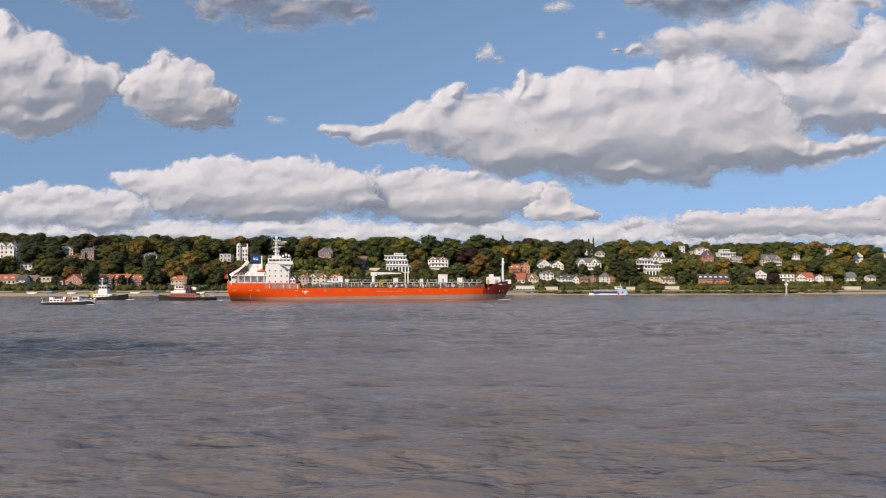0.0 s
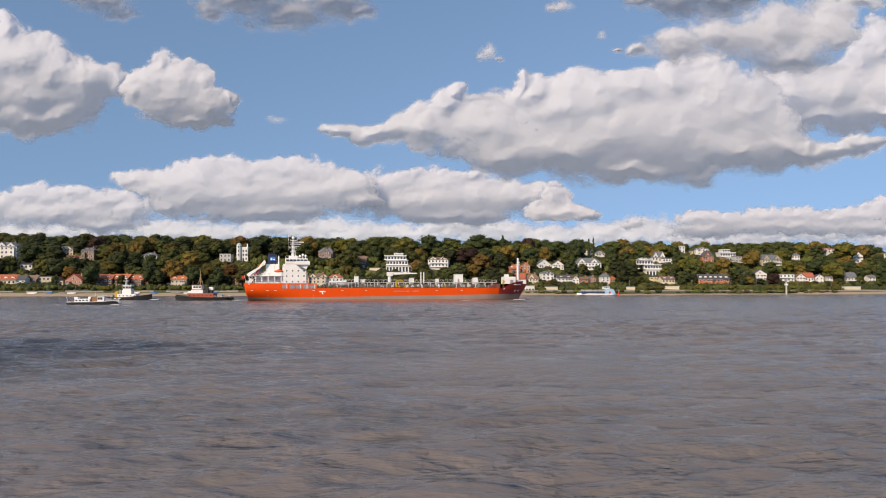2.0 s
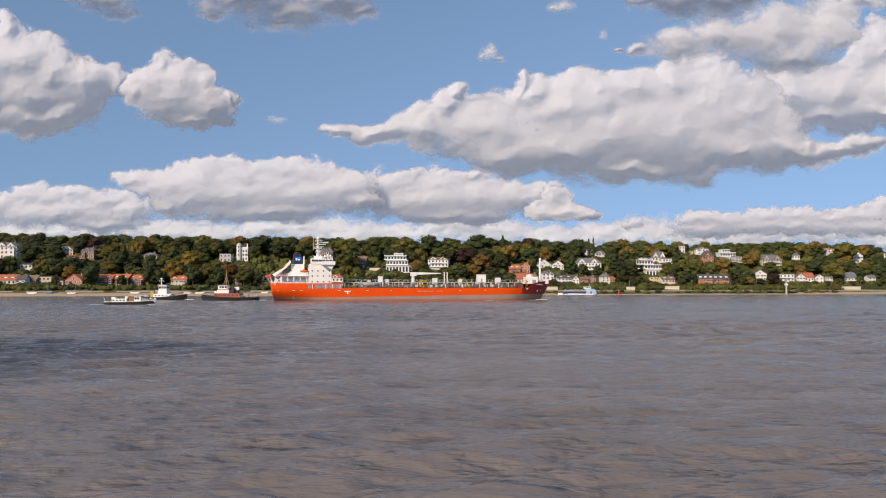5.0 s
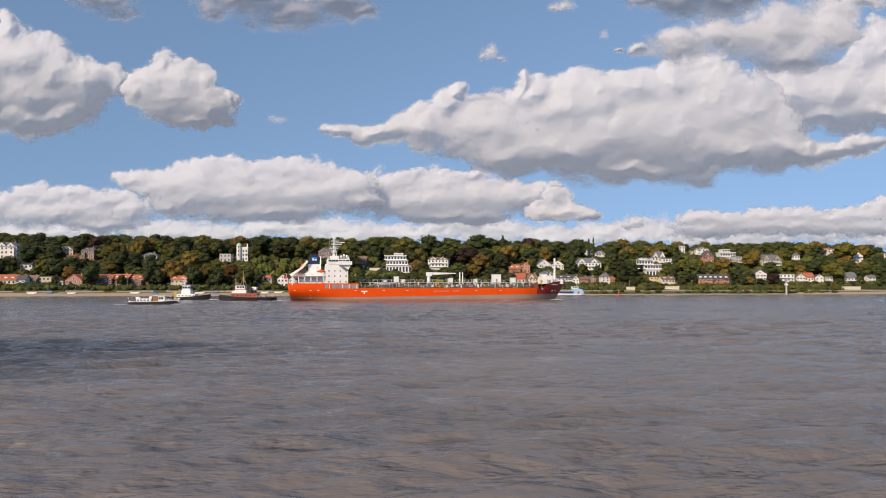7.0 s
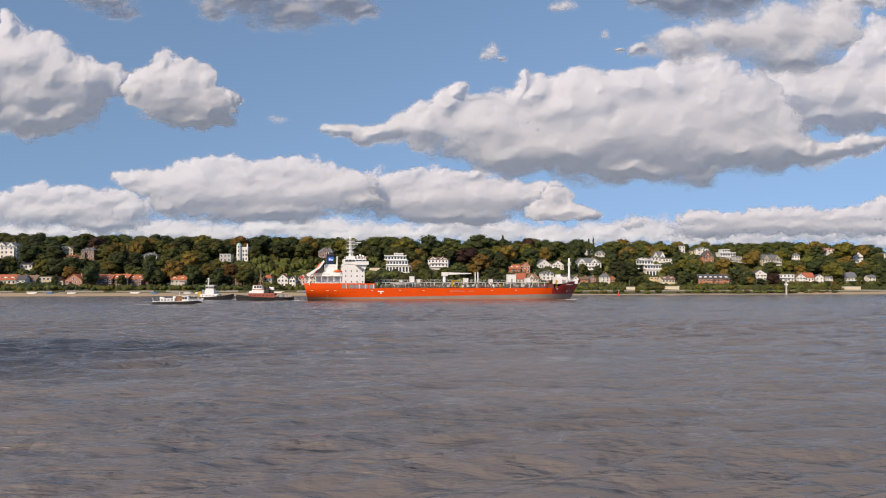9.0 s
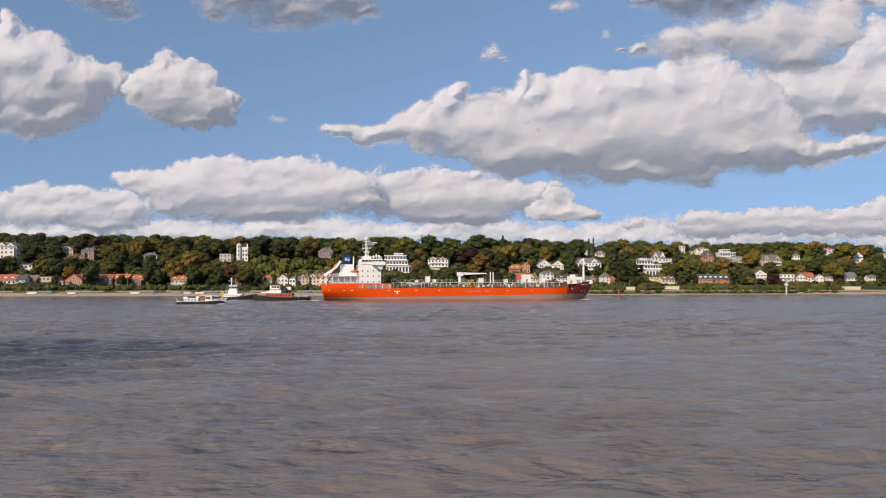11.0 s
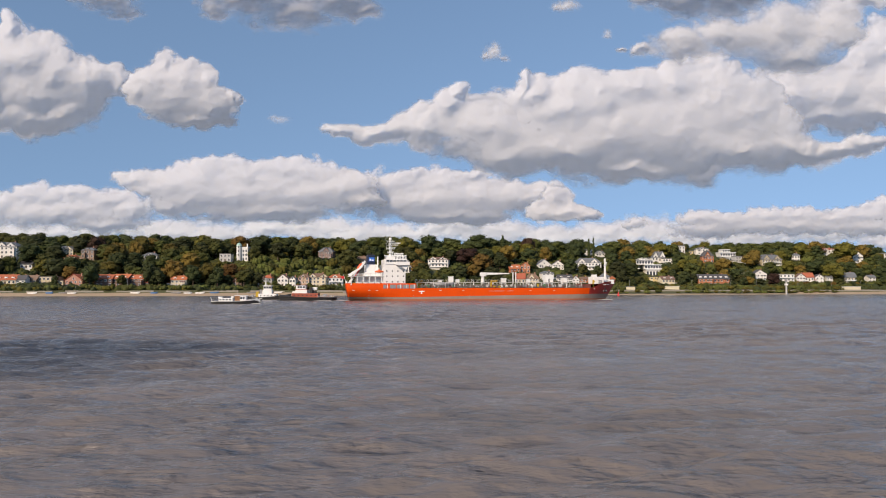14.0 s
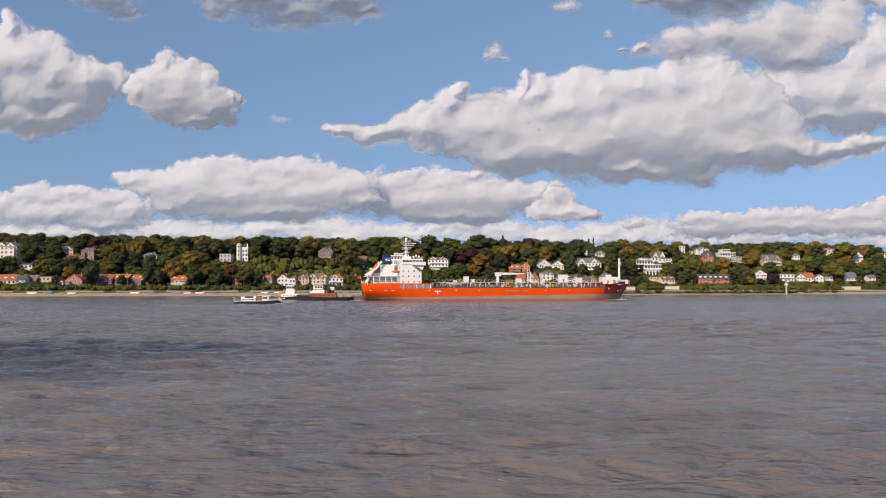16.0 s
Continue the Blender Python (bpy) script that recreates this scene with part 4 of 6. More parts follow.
def flat_tiers(label, x, u, tiers, low):
    """A modern white house of stepped flat-roofed tiers with glass fronts."""
    p = spot(x, u)
    root = thing("house", label, "house", Matrix.Translation(p), "houses on the river bank")
    w = max(t[1] - t[0] for t in tiers)
    SIGHTS.append((p.x, p.y - 4, w / 2, p.z + low))
    for x0, x1, y0, z0, z1 in tiers:
        body = part("storey", box(B(), x0, x1, y0, 12, z0, z1), WALLS["white"], root)
        part("roof_slab", box(B(), x0 - 0.5, x1 + 0.5, y0 - 1.2, 12.2, z1, z1 + 0.45, 0.05), WHITE, body)
        n = max(2, round((x1 - x0) / 2.6))
        for i in range(n):
            window(body, x0 + (i + 0.5) * (x1 - x0) / n, y0, z0 + (z1 - z0) * 0.18, 1.7, round((z1 - z0) * 0.6, 1))
        part("balustrade", box(B(), x0 - 0.5, x1 + 0.5, y0 - 1.2, y0 - 1.1, z0, z0 + 0.8), WHITE, body)
    return root


def terrace_house():
    flat_tiers("white modern terraced house with stepped flat roofs", -38.3, 88, [(-9.5, 12, -5, -3, 3.6), (-9, 8.5, -2, 4.0, 7.8), (-11, 7, 1, 8.2, 11.8), (-3, 4, 4, 12.2, 13.8)], 0.5)


def stepped_house():
    flat_tiers("white modern villa with large gridded windows", 181.6, 80, [(-1, 13, -3, -3, 4.2), (-2, 12.6, -2, 4.6, 8.4), (-9, 6, 0, 8.8, 12.6), (-13, -6, 1, 5, 9), (-4, 2, 3, 12.8, 14.4)], 0.6)


def skyline_house():
    flat_tiers("white modern block with flat roofs on the hilltop", 282, 126, [(-8, 9, -2, -2, 4.2), (-9, 6, 0, 4.6, 8.4), (-6, 1, 2, 8.8, 11.4)], 0.6)


def pavilion():
    """A white arcaded boathouse at the water's edge."""
    p = spot(63.7, 17)
    SIGHTS.append((p.x, p.y, 8, p.z + 0.2))
    root = thing("boathouse", "white arcaded boathouse on the stone quay", "boathouse", Matrix.Translation((p.x, p.y, 2.2)), "")
    body = part("wall", box(B(), -7, 7, 0, 7, -2, 4.4), WALLS["white"], root)
    part("roof", box(B(), -7.4, 7.4, -0.5, 7.4, 4.4, 4.8, 0.05), WHITE, root)
    for i in range(6):
        xx = -5.8 + i * 2.3
        bm = box(B(), xx - 0.75, xx + 0.75, -0.06, 0.2, 0.3, 1.9)
        tube(bm, (xx, -0.06, 1.9), (xx, 0.2, 1.9), 0.75, sides=14)
        part("arch_opening", bm, GLASS, body, "dark arched opening")
    part("quay_block", box(B(), -14, -7.2, -1, 6, -2.2, 2.6, 0.1), MATS["quay_stone"], root, "grey stone quay block")


def build_houses():
    house("white rendered house with grey slate roof on the wooded slope", -343.5, 105.6, 16.0, 12.8, 11.5, 3.6, "white", "slate", "hip", 3, "")
    house("white rendered house with dark roof on the wooded slope", -317.3, 82.8, 8.6, 7.0, 4.7, 2.1, "white", "dark", "gable", 1, "")
    house("cream rendered house with orange tiled roof beside the shore", -308.6, 40.9, 13.9, 11.2, 4.4, 3.6, "cream", "orange", "gable", 1, "dormer")
    house("white rendered house with dark roof beside the shore", -298.7, 40.4, 6.8, 7.0, 4.4, 3.2, "white", "dark", "gable", 2, "")
    house("brown brick house with brown tiled roof beside the shore", -294.2, 44.9, 7.7, 7.0, 4.0, 3.2, "brown", "brownroof", "gable", 2, "")
    house("pale buff house with a flat roof beside the shore", -283.2, 44.7, 14.2, 11.4, 6.3, 0.6, "buff", "dark", "flat", 2, "")
    house("red brick house with orange tiled roof beside the shore", -262.7, 36.3, 13.3, 10.6, 4.4, 4.4, "brick", "orange", "gable", 2, "front")
    house("cream rendered house with grey slate roof on the wooded slope", -314.6, 132.8, 14.1, 11.3, 5.2, 2.8, "cream", "slate", "hip", 2, "")
    house("ochre plastered house with orange tiled roof on the wooded slope", -299.5, 108.7, 10.0, 8.0, 4.5, 1.4, "ochre", "orange", "hip", 2, "")
    house("brown brick house with grey slate roof on the wooded slope", -285.7, 107.0, 10.4, 8.4, 10.0, 2.3, "brown", "slate", "hip", 3, "")
    house("dark brick house with orange tiled roof beside the shore", -243.4, 36.5, 12.2, 9.7, 5.7, 2.8, "darkbrick", "orange", "gable", 2, "dormer")
    house("dark brick house with orange tiled roof beside the shore", -232.3, 36.2, 11.8, 9.4, 5.7, 3.3, "darkbrick", "orange", "gable", 2, "dormer")
    house("dark brick house with orange tiled roof beside the shore", -221.6, 36.1, 11.4, 9.1, 5.7, 2.9, "darkbrick", "orange", "gable", 2, "dormer")
    house("white rendered house with grey slate roof on the wooded slope", -234.5, 94.5, 10.8, 8.7, 8.1, 2.3, "white", "slate", "hip", 3, "")
    house("pale grey house with a flat roof on the wooded slope", -181.1, 106.1, 9.4, 7.5, 7.5, 0.9, "grey", "dark", "flat", 2, "")
    house("cream rendered house with orange tiled roof beside the shore", -191.9, 33.2, 11.1, 8.9, 5.3, 2.9, "cream", "orange", "gable", 2, "dormer")
    house("brown brick house with orange tiled roof beside the shore", -152.3, 35.7, 6.7, 7.0, 4.2, 1.7, "brown", "orange", "gable", 1, "")
    house("brown brick house with brown tiled roof beside the shore", -138.8, 44.9, 5.6, 7.0, 5.1, 2.1, "brown", "brownroof", "gable", 2, "")
    house("pale grey house with orange tiled roof beside the shore", -134.1, 49.3, 6.5, 7.0, 5.2, 2.6, "grey", "orange", "hip", 2, "")
    house("brown brick house with grey slate roof on the wooded slope", -103.0, 123.6, 12.9, 10.3, 6.9, 4.0, "brick2", "slate", "hip", 3, "")
    house("half-timbered dark house with brown tiled roof on the wooded slope", -69.7, 90.1, 10.4, 8.3, 6.2, 3.8, "timber", "brownroof", "gable", 2, "")
    house("white rendered house with brown tiled roof beside the shore", -120.1, 35.8, 8.0, 7.0, 5.9, 3.4, "white", "brownroof", "gable", 3, "front")
    house("white rendered house with grey slate roof beside the shore", -112.5, 32.9, 4.6, 7.0, 5.9, 2.1, "white", "slate", "gable", 2, "front")
    house("pale pink house with brown tiled roof beside the shore", -105.0, 35.8, 8.1, 7.0, 7.2, 2.6, "pink", "brownroof", "hip", 3, "")
    house("cream rendered house with brown tiled roof beside the shore", -94.4, 35.7, 13.7, 10.9, 7.3, 3.0, "cream", "brownroof", "hip", 3, "")
    house("white rendered house with orange tiled roof beside the shore", -81.6, 35.6, 11.2, 8.9, 6.9, 2.6, "white", "orange", "hip", 2, "balcony")
    house("white rendered house with brown tiled roof on the wooded slope", -4.3, 88.1, 17.4, 13.0, 8.7, 2.4, "white", "brownroof", "hip", 2, "balcony")
    house("orange brick house with orange tiled roof on the wooded slope", 61.5, 77.6, 9.7, 7.7, 3.9, 3.4, "orangebrick", "orange", "gable", 2, "dormer")
    house("orange brick house with orange tiled roof on the wooded slope", 70.8, 79.2, 8.3, 7.0, 6.3, 2.9, "orangebrick", "orange", "gable", 2, "front")
    house("cream rendered house with orange tiled roof beside the shore", 63.1, 51.4, 8.3, 7.0, 4.2, 4.6, "cream", "orange", "gable", 1, "")
    house("cream rendered house with brown tiled roof beside the shore", 73.6, 51.7, 11.2, 8.9, 4.7, 4.2, "cream", "brownroof", "hip", 2, "")
    house("white rendered house with grey slate roof on the wooded slope", 87.6, 55.9, 10.4, 8.3, 8.0, 1.9, "white", "slate", "hip", 3, "")
    house("white rendered house with grey slate roof on the wooded slope", 90.0, 95.6, 13.1, 10.5, 2.5, 5.0, "white", "slate", "gable", 1, "front")
    house("white rendered house with dark roof on the wooded slope", 102.0, 91.3, 10.5, 8.4, 4.0, 4.0, "white", "dark", "gable", 2, "front")
    house("white rendered house with dark roof on the wooded slope", 102.0, 54.5, 12.3, 9.8, 4.3, 2.8, "white", "dark", "gable", 2, "dormer")
    house("white rendered house with brown tiled roof beside the shore", 110.8, 51.8, 5.7, 7.0, 4.2, 2.8, "white", "brownroof", "gable", 2, "front")
    house("orange brick house with brown tiled roof beside the shore", 117.8, 51.4, 7.1, 7.0, 4.3, 1.9, "orangebrick", "brownroof", "gable", 2, "")
    house("red brick house with grey slate roof beside the shore", 125.0, 51.5, 6.6, 7.0, 4.7, 1.9, "brick", "slate", "gable", 2, "front")
    house("white rendered house with grey slate roof beside the shore", 136.7, 51.6, 7.1, 7.0, 6.2, 2.9, "white", "slate", "hip", 3, "")
    house("orange brick house with orange tiled roof beside the shore", 142.5, 50.0, 3.8, 7.0, 5.2, 1.4, "orangebrick", "orange", "gable", 2, "")
    house("white rendered house with a flat roof on the wooded slope", 140.9, 142.5, 9.3, 7.4, 7.1, 2.2, "white", "slate", "flat", 2, "")
    house("white rendered house with grey slate roof on the wooded slope", 150.8, 133.2, 9.2, 7.4, 5.4, 2.7, "white", "slate", "hip", 2, "")
    house("white rendered house with grey slate roof on the wooded slope", 128.7, 85.5, 23.0, 13.0, 7.5, 4.5, "white", "slate", "hip", 2, "balcony")
    house("white rendered house with grey slate roof on the wooded slope", 204.8, 116.7, 13.4, 10.7, 5.4, 5.9, "white", "slate", "hip", 1, "")
    house("white rendered house with a flat roof on the wooded slope", 213.3, 112.1, 10.7, 8.6, 5.3, 1.1, "white", "dark", "flat", 1, "balcony")
    house("pale yellow house with a flat roof on the wooded slope", 182.8, 56.3, 9.7, 7.8, 4.9, 1.0, "yellow", "dark", "flat", 2, "")
    house("cream rendered house with brown tiled roof beside the shore", 189.2, 39.9, 11.4, 9.1, 5.7, 2.8, "cream", "brownroof", "gable", 2, "dormer")
    house("orange brick house with dark roof beside the shore", 225.0, 45.1, 12.6, 10.1, 5.8, 3.9, "orangebrick", "dark", "gable", 2, "dormer")
    house("orange brick house with dark roof beside the shore", 239.5, 44.7, 14.6, 11.7, 5.8, 3.9, "orangebrick", "dark", "gable", 2, "dormer")
    house("white rendered house with a flat roof on the wooded slope", 240.8, 150.0, 6.3, 7.0, 11.2, 1.7, "white", "slate", "flat", 2, "")
    house("pale yellow house with a flat roof on the wooded slope", 255.6, 155.3, 8.6, 7.0, 6.3, 1.7, "yellow", "slate", "flat", 2, "")
    house("white rendered house with grey slate roof on the wooded slope", 261.0, 145.4, 11.9, 9.5, 9.7, 1.7, "white", "slate", "hip", 3, "")
    house("orange brick house with dark roof on the wooded slope", 253.1, 110.7, 10.8, 8.6, 7.0, 5.4, "orangebrick", "dark", "hip", 2, "")
    house("pale grey house with a flat roof on the wooded slope", 286.2, 106.6, 11.4, 9.1, 8.1, 1.1, "grey", "dark", "flat", 3, "")
    house("white rendered house with dark roof on the wooded slope", 283.5, 61.1, 12.1, 9.7, 5.6, 4.0, "white", "dark", "gable", 2, "front")
    house("white rendered house with a flat roof on the wooded slope", 306.5, 58.0, 16.2, 13.0, 6.6, 1.0, "white", "dark", "flat", 2, "balcony")
    house("white rendered house with brown tiled roof on the wooded slope", 320.6, 54.8, 7.6, 7.0, 5.6, 3.0, "white", "brownroof", "gable", 2, "front")
    house("white rendered house with orange tiled roof on the wooded slope", 329.0, 55.1, 8.1, 7.0, 5.1, 4.1, "white", "orange", "gable", 1, "")
    house("white rendered house with dark roof on the wooded slope", 339.1, 55.1, 7.1, 7.0, 5.6, 2.5, "white", "dark", "gable", 2, "front")
    house("white rendered house with grey slate roof on the wooded slope", 351.2, 58.1, 5.1, 7.0, 4.6, 2.1, "white", "slate", "gable", 2, "")
    house("pale buff house with grey slate roof on the wooded slope", 311.2, 92.4, 20.8, 13.0, 9.1, 4.8, "buff", "slate", "hip", 3, "balcony")
    house("white rendered house with grey slate roof on the wooded slope", 354.3, 125.6, 7.9, 7.0, 6.2, 2.3, "white", "slate", "hip", 2, "")
    house("white rendered house with orange tiled roof on the wooded slope", 407.0, 150.0, 15.4, 12.4, 9.4, 1.8, "white", "orange", "hip", 1, "")
    house("cream rendered house with grey slate roof on the wooded slope", 370.5, 54.8, 11.3, 9.0, 5.7, 4.6, "cream", "slate", "gable", 2, "balcony")
    house("white rendered house with dark roof on the wooded slope", 421.2, 119.9, 9.7, 7.8, 7.4, 4.6, "white", "dark", "gable", 2, "front")
    house("white rendered house with a flat roof on the wooded slope", 474.9, 148.5, 13.3, 10.6, 6.6, 1.8, "white", "slate", "flat", 2, "")
    house("white rendered house with grey slate roof on the wooded slope", 395.2, 58.3, 6.8, 7.0, 4.7, 2.1, "white", "slate", "gable", 2, "")
    tower_house()
    terrace_house()
    stepped_house()
    skyline_house()
    pavilion()


# ---- the tanker ----
ORANGE = mat("orange_hull_paint", (0.76, 0.078, 0.003), 0.5, other=(0.66, 0.064, 0.004), scale=0.12, fine=10, stretch=(1, 1, 0.3))
ORANGE.node_tree.nodes["Principled BSDF"].inputs["Specular IOR Level"].default_value = 0.2
BOOT = mat("worn_grey_boot_top", (0.32, 0.235, 0.19), 0.6, other=(0.22, 0.16, 0.13), scale=0.10, fine=9, stretch=(1, 1, 0.5))
RUSTY = mat("rusty_waterline", (0.42, 0.12, 0.05), 0.7, other=(0.26, 0.10, 0.06), scale=0.15, fine=9)
MAROON = mat("red_bow_paint", (0.42, 0.030, 0.018), 0.4, other=(0.34, 0.026, 0.018), scale=0.15, fine=9)
DECKRED = mat("red_deck_paint", (0.22, 0.06, 0.04), 0.7, other=(0.15, 0.05, 0.04), scale=0.2)
NAVY = mat("navy_paint", (0.012, 0.018, 0.045), 0.4, scale=0.6)
BLUE = mat("bright_blue_paint", (0.02, 0.16, 0.62), 0.4, scale=0.6)
YELLOW = mat("yellow_paint", (0.55, 0.36, 0.03), 0.5, scale=0.6)
LIFE = mat("lifeboat_orange", (0.78, 0.13, 0.03), 0.45, scale=0.6)
PIPE = mat("weathered_pipes", (0.20, 0.18, 0.15), 0.6, 0.1, other=(0.10, 0.08, 0.06), scale=0.4)
PALE = mat("pale_grey_paint", (0.60, 0.60, 0.57), 0.5, other=(0.45, 0.43, 0.40), scale=0.6)
GREENP = mat("green_deck_paint", (0.08, 0.20, 0.10), 0.6, scale=0.6)
RED = mat("signal_red", (0.62, 0.03, 0.03), 0.5, scale=0.6)


def stem(z):
    return 130.7 + 0.62 * max(z, 0.0)


def half_beam(x, z):
    """Half breadth of the tanker's hull."""
    full = 11.0
    if x < 24:
        low = 1.0 + 10.0 * min(1, max(0, x + 1) / 25) ** 1.1
        high = 8.6 + 2.4 * min(1, x / 20) ** 0.7
        k = min(1, max(0, (z + 0.5) / 4.6)) ** 0.8
        full = low + (high - low) * k
    s = stem(z)
    start = 104 + 0.9 * z
    if x > start:
        full = min(full, 11.0 * max(0.0, 1 - ((x - start) / (s - start)) ** 2.3))
    return max(full, 0.06)


def load_line(x):
    """Lower edge of the orange paint, rising towards the bow."""
    return 1.7 + 1.3 * min(1, max(0, (x - 30) / 90))


def sheer(x):
    """Height of the hull's upper edge."""
    if x < 32.4:
        return 8.1
    if x < 118.5:
        return 5.9
    k = min(1, (x - 118.5) / 10.5)
    return 5.9 + 3.0 * (k * k * (3 - 2 * k)) + max(0, (x - 129) / 7.4) * 0.9


STATIONS = [0, 0.7, 1.6, 3, 5, 8, 12, 16, 20, 26, 32.39, 32.41, 45, 60, 75, 90, 104, 108, 112, 115, 118.5, 120, 122, 124, 126, 128, 130, 132, 134, 135.2, 136.4]


def hull_band(bm, low, high, x0=0.0, x1=200.0, proud=0.0, steps=4):
    """A belt of plating between two heights (None: the upper edge), on both sides and round the stern."""
    for side in (-1, 1):
        prev = None
        for x in STATIONS:
            if x < x0 - 0.01 or x > x1 + 0.01:
                continue
            z0 = low(x) if callable(low) else low
            top = sheer(x) if high is None else high(x) if callable(high) else high
            now = []
            for i in range(steps + 1):
                z = z0 + (top - z0) * i / steps
                xs = min(x, stem(z))
                if x < 3:
                    xs = x + max(0, 1.5 - z * 0.2) * (1 - x / 3)
                now.append(bm.verts.new((xs, side * (half_beam(xs, z) + proud), z)))
            if prev:
                for i in range(steps):
                    q = (prev[i], now[i], now[i + 1], prev[i + 1])
                    bm.faces.new(q if side < 0 else q[::-1])
            elif x0 <= 0:
                ends.setdefault(id(bm), []).append(now)
            prev = now
    if x0 <= 0:
        a, b = ends.pop(id(bm))
        for i in range(steps):
            bm.faces.new((b[i], a[i], a[i + 1], b[i + 1]))
    bmesh.ops.remove_doubles(bm, verts=bm.verts, dist=0.002)


ends = {}


def deck_plate(bm, x0, x1, z, n=12):
    prev = None
    for i in range(n + 1):
        x = x0 + (x1 - x0) * i / n
        h = max(0.05, half_beam(min(x, stem(z) - 0.1), z) - 0.05)
        now = [bm.verts.new((x, -h, z)), bm.verts.new((x, h, z))]
        if prev:
            bm.faces.new((prev[0], now[0], now[1], prev[1]))
        prev = now


def rail(parent, pts, height=1.1, gap=1.8, r=0.045, material=None):
    """A guard rail along pts."""
    bm = B()
    for a, b in zip(pts, pts[1:]):
        a, b = Vector(a), Vector(b)
        n = max(1, int((b - a).length / gap))
        for i in range(n + 1):
            p = a.lerp(b, i / n)
            tube(bm, p, p + Vector((0, 0, height)), r, sides=4)
        for k in (0.5, 1.0):
            up = Vector((0, 0, height * k))
            tube(bm, a + up, b + up, r, sides=4)
    return part("guard_rail", bm, material or WHITE, parent)


def windows_row(parent, xs, y, z, w, h, name="window"):
    me = None
    for x in xs:
        if me is None:
            ob = part(name, box(B(), -w / 2, w / 2, -0.06, 0.06, 0, h), GLASS, parent)
            me = ob.data
        else:
            ob = new(name, me)
            ob.parent = parent
        ob.location = (x, y, z)


def build_tanker():
    ship = thing("tanker_ship", "orange-hulled tanker ship with white superstructure under way", "ship", pose(-99.1, 340, 0, 0, 0, 10.3))
    hull = B()
    hull_band(hull, load_line, None, x1=118.5)
    h = part("hull", hull, ORANGE, ship, "bright orange steel hull plating", True)
    bm = B()
    hull_band(bm, load_line, None, 118.5, 200)
    part("bow_plating", bm, MAROON, h, "deep red bow plating")
    bm = B()
    hull_band(bm, 0.75, load_line)
    part("boot_top", bm, BOOT, h, "worn grey-brown band above the waterline", True)
    bm = B()
    hull_band(bm, -1.5, 0.75)
    tube(bm, (128, 0, -0.9), (134.4, 0, -0.5), 1.5, 0.7, 12)
    part("waterline_band", bm, RUSTY, h, "rusty red waterline band", True)
    bm = B()
    deck_plate(bm, 0.3, 32.4, 7.2)
    deck_plate(bm, 32.4, 119, 5.5, 20)
    deck_plate(bm, 119, 135.4, 7.9)
    v = [bm.verts.new(c) for c in ((32.4, -10.9, 5.5), (32.4, 10.9, 5.5), (32.4, 10.9, 8.0), (32.4, -10.9, 8.0))]
    bm.faces.new(v)
    v = [bm.verts.new(c) for c in ((119, -10.6, 5.5), (119, 10.6, 5.5), (119, 10.6, 7.9), (119, -10.6, 7.9))]
    bm.faces.new(v)
    part("deck", bm, DECKRED, ship, "red-brown painted steel deck")
    tanker_marks(h)
    tanker_house(ship)
    tanker_stern(ship)
    tanker_deck(ship)
    tanker_bow(ship)
    wash(ship)
    return ship


def tanker_marks(hull):
    """Openings, draught lines and plain painted marks on the river side."""
    for i in range(5):
        x = 17.0 + i * 3.1
        w = 1.5 if i == 0 else 2.75
        y = -half_beam(x + 1.3, 6.6)
        part("freeing_port", box(B(), x, x + w, y - 0.05, y + 0.3, 5.7, 7.5, 0.04), STEEL, hull, "grey opening in the bulwark")
    for x in (19.0, 25.0, 28.0, 31.5):
        y = -half_beam(x, 7) - 0.1
        part("bulwark_post", box(B(), x - 0.15, x + 0.15, y, y + 0.15, 5.7, 7.6), WHITE, hull)
    y = -11.03
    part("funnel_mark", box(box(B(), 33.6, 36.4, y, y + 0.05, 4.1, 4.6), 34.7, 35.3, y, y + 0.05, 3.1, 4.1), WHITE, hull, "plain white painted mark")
    for x0, x1 in ((67.5, 75.0), (76.5, 79.5)):
        part("hull_lettering", box(B(), x0, x1, y, y + 0.05, 4.4, 4.56), PALE, hull, "thin pale lettering bar")
    for x in (3.5, 10.5, 14, 31, 44, 55, 88, 100):
        yy = -half_beam(x, 4.4) - 0.03
        part("scupper", box(B(), x - 0.5, x + 0.5, yy, yy + 0.1, 4.7, 4.9), WHITE, hull, "small pale scupper")
    for x in (10.5, 31, 58, 75):
        yy = -half_beam(x, 2.5) - 0.03
        part("draught_mark", box(B(), x - 0.035, x + 0.035, yy, yy + 0.1, 0.9, 2.6), PALE, hull, "faded white draught mark")
    for x, z, w in ((127.0, 7.4, 4.2),):
        for k in range(6):
            xx = x + k * 0.75
            yy = -half_beam(xx, z) - 0.12
            part("bow_lettering", box(B(), xx - 0.25, xx + 0.25, yy, yy + 0.2, z, z + 0.5), WHITE, hull, "small pale lettering bar")
    for xx, z in ((121.2, 5.3), (127.5, 4.2), (129.6, 4.3)):
        yy = -half_beam(xx, z) - 0.10
        part("bow_mark", box(B(), xx - 0.5, xx + 0.5, yy, yy + 0.25, z, z + 0.45), WHITE, hull, "small white painted mark")


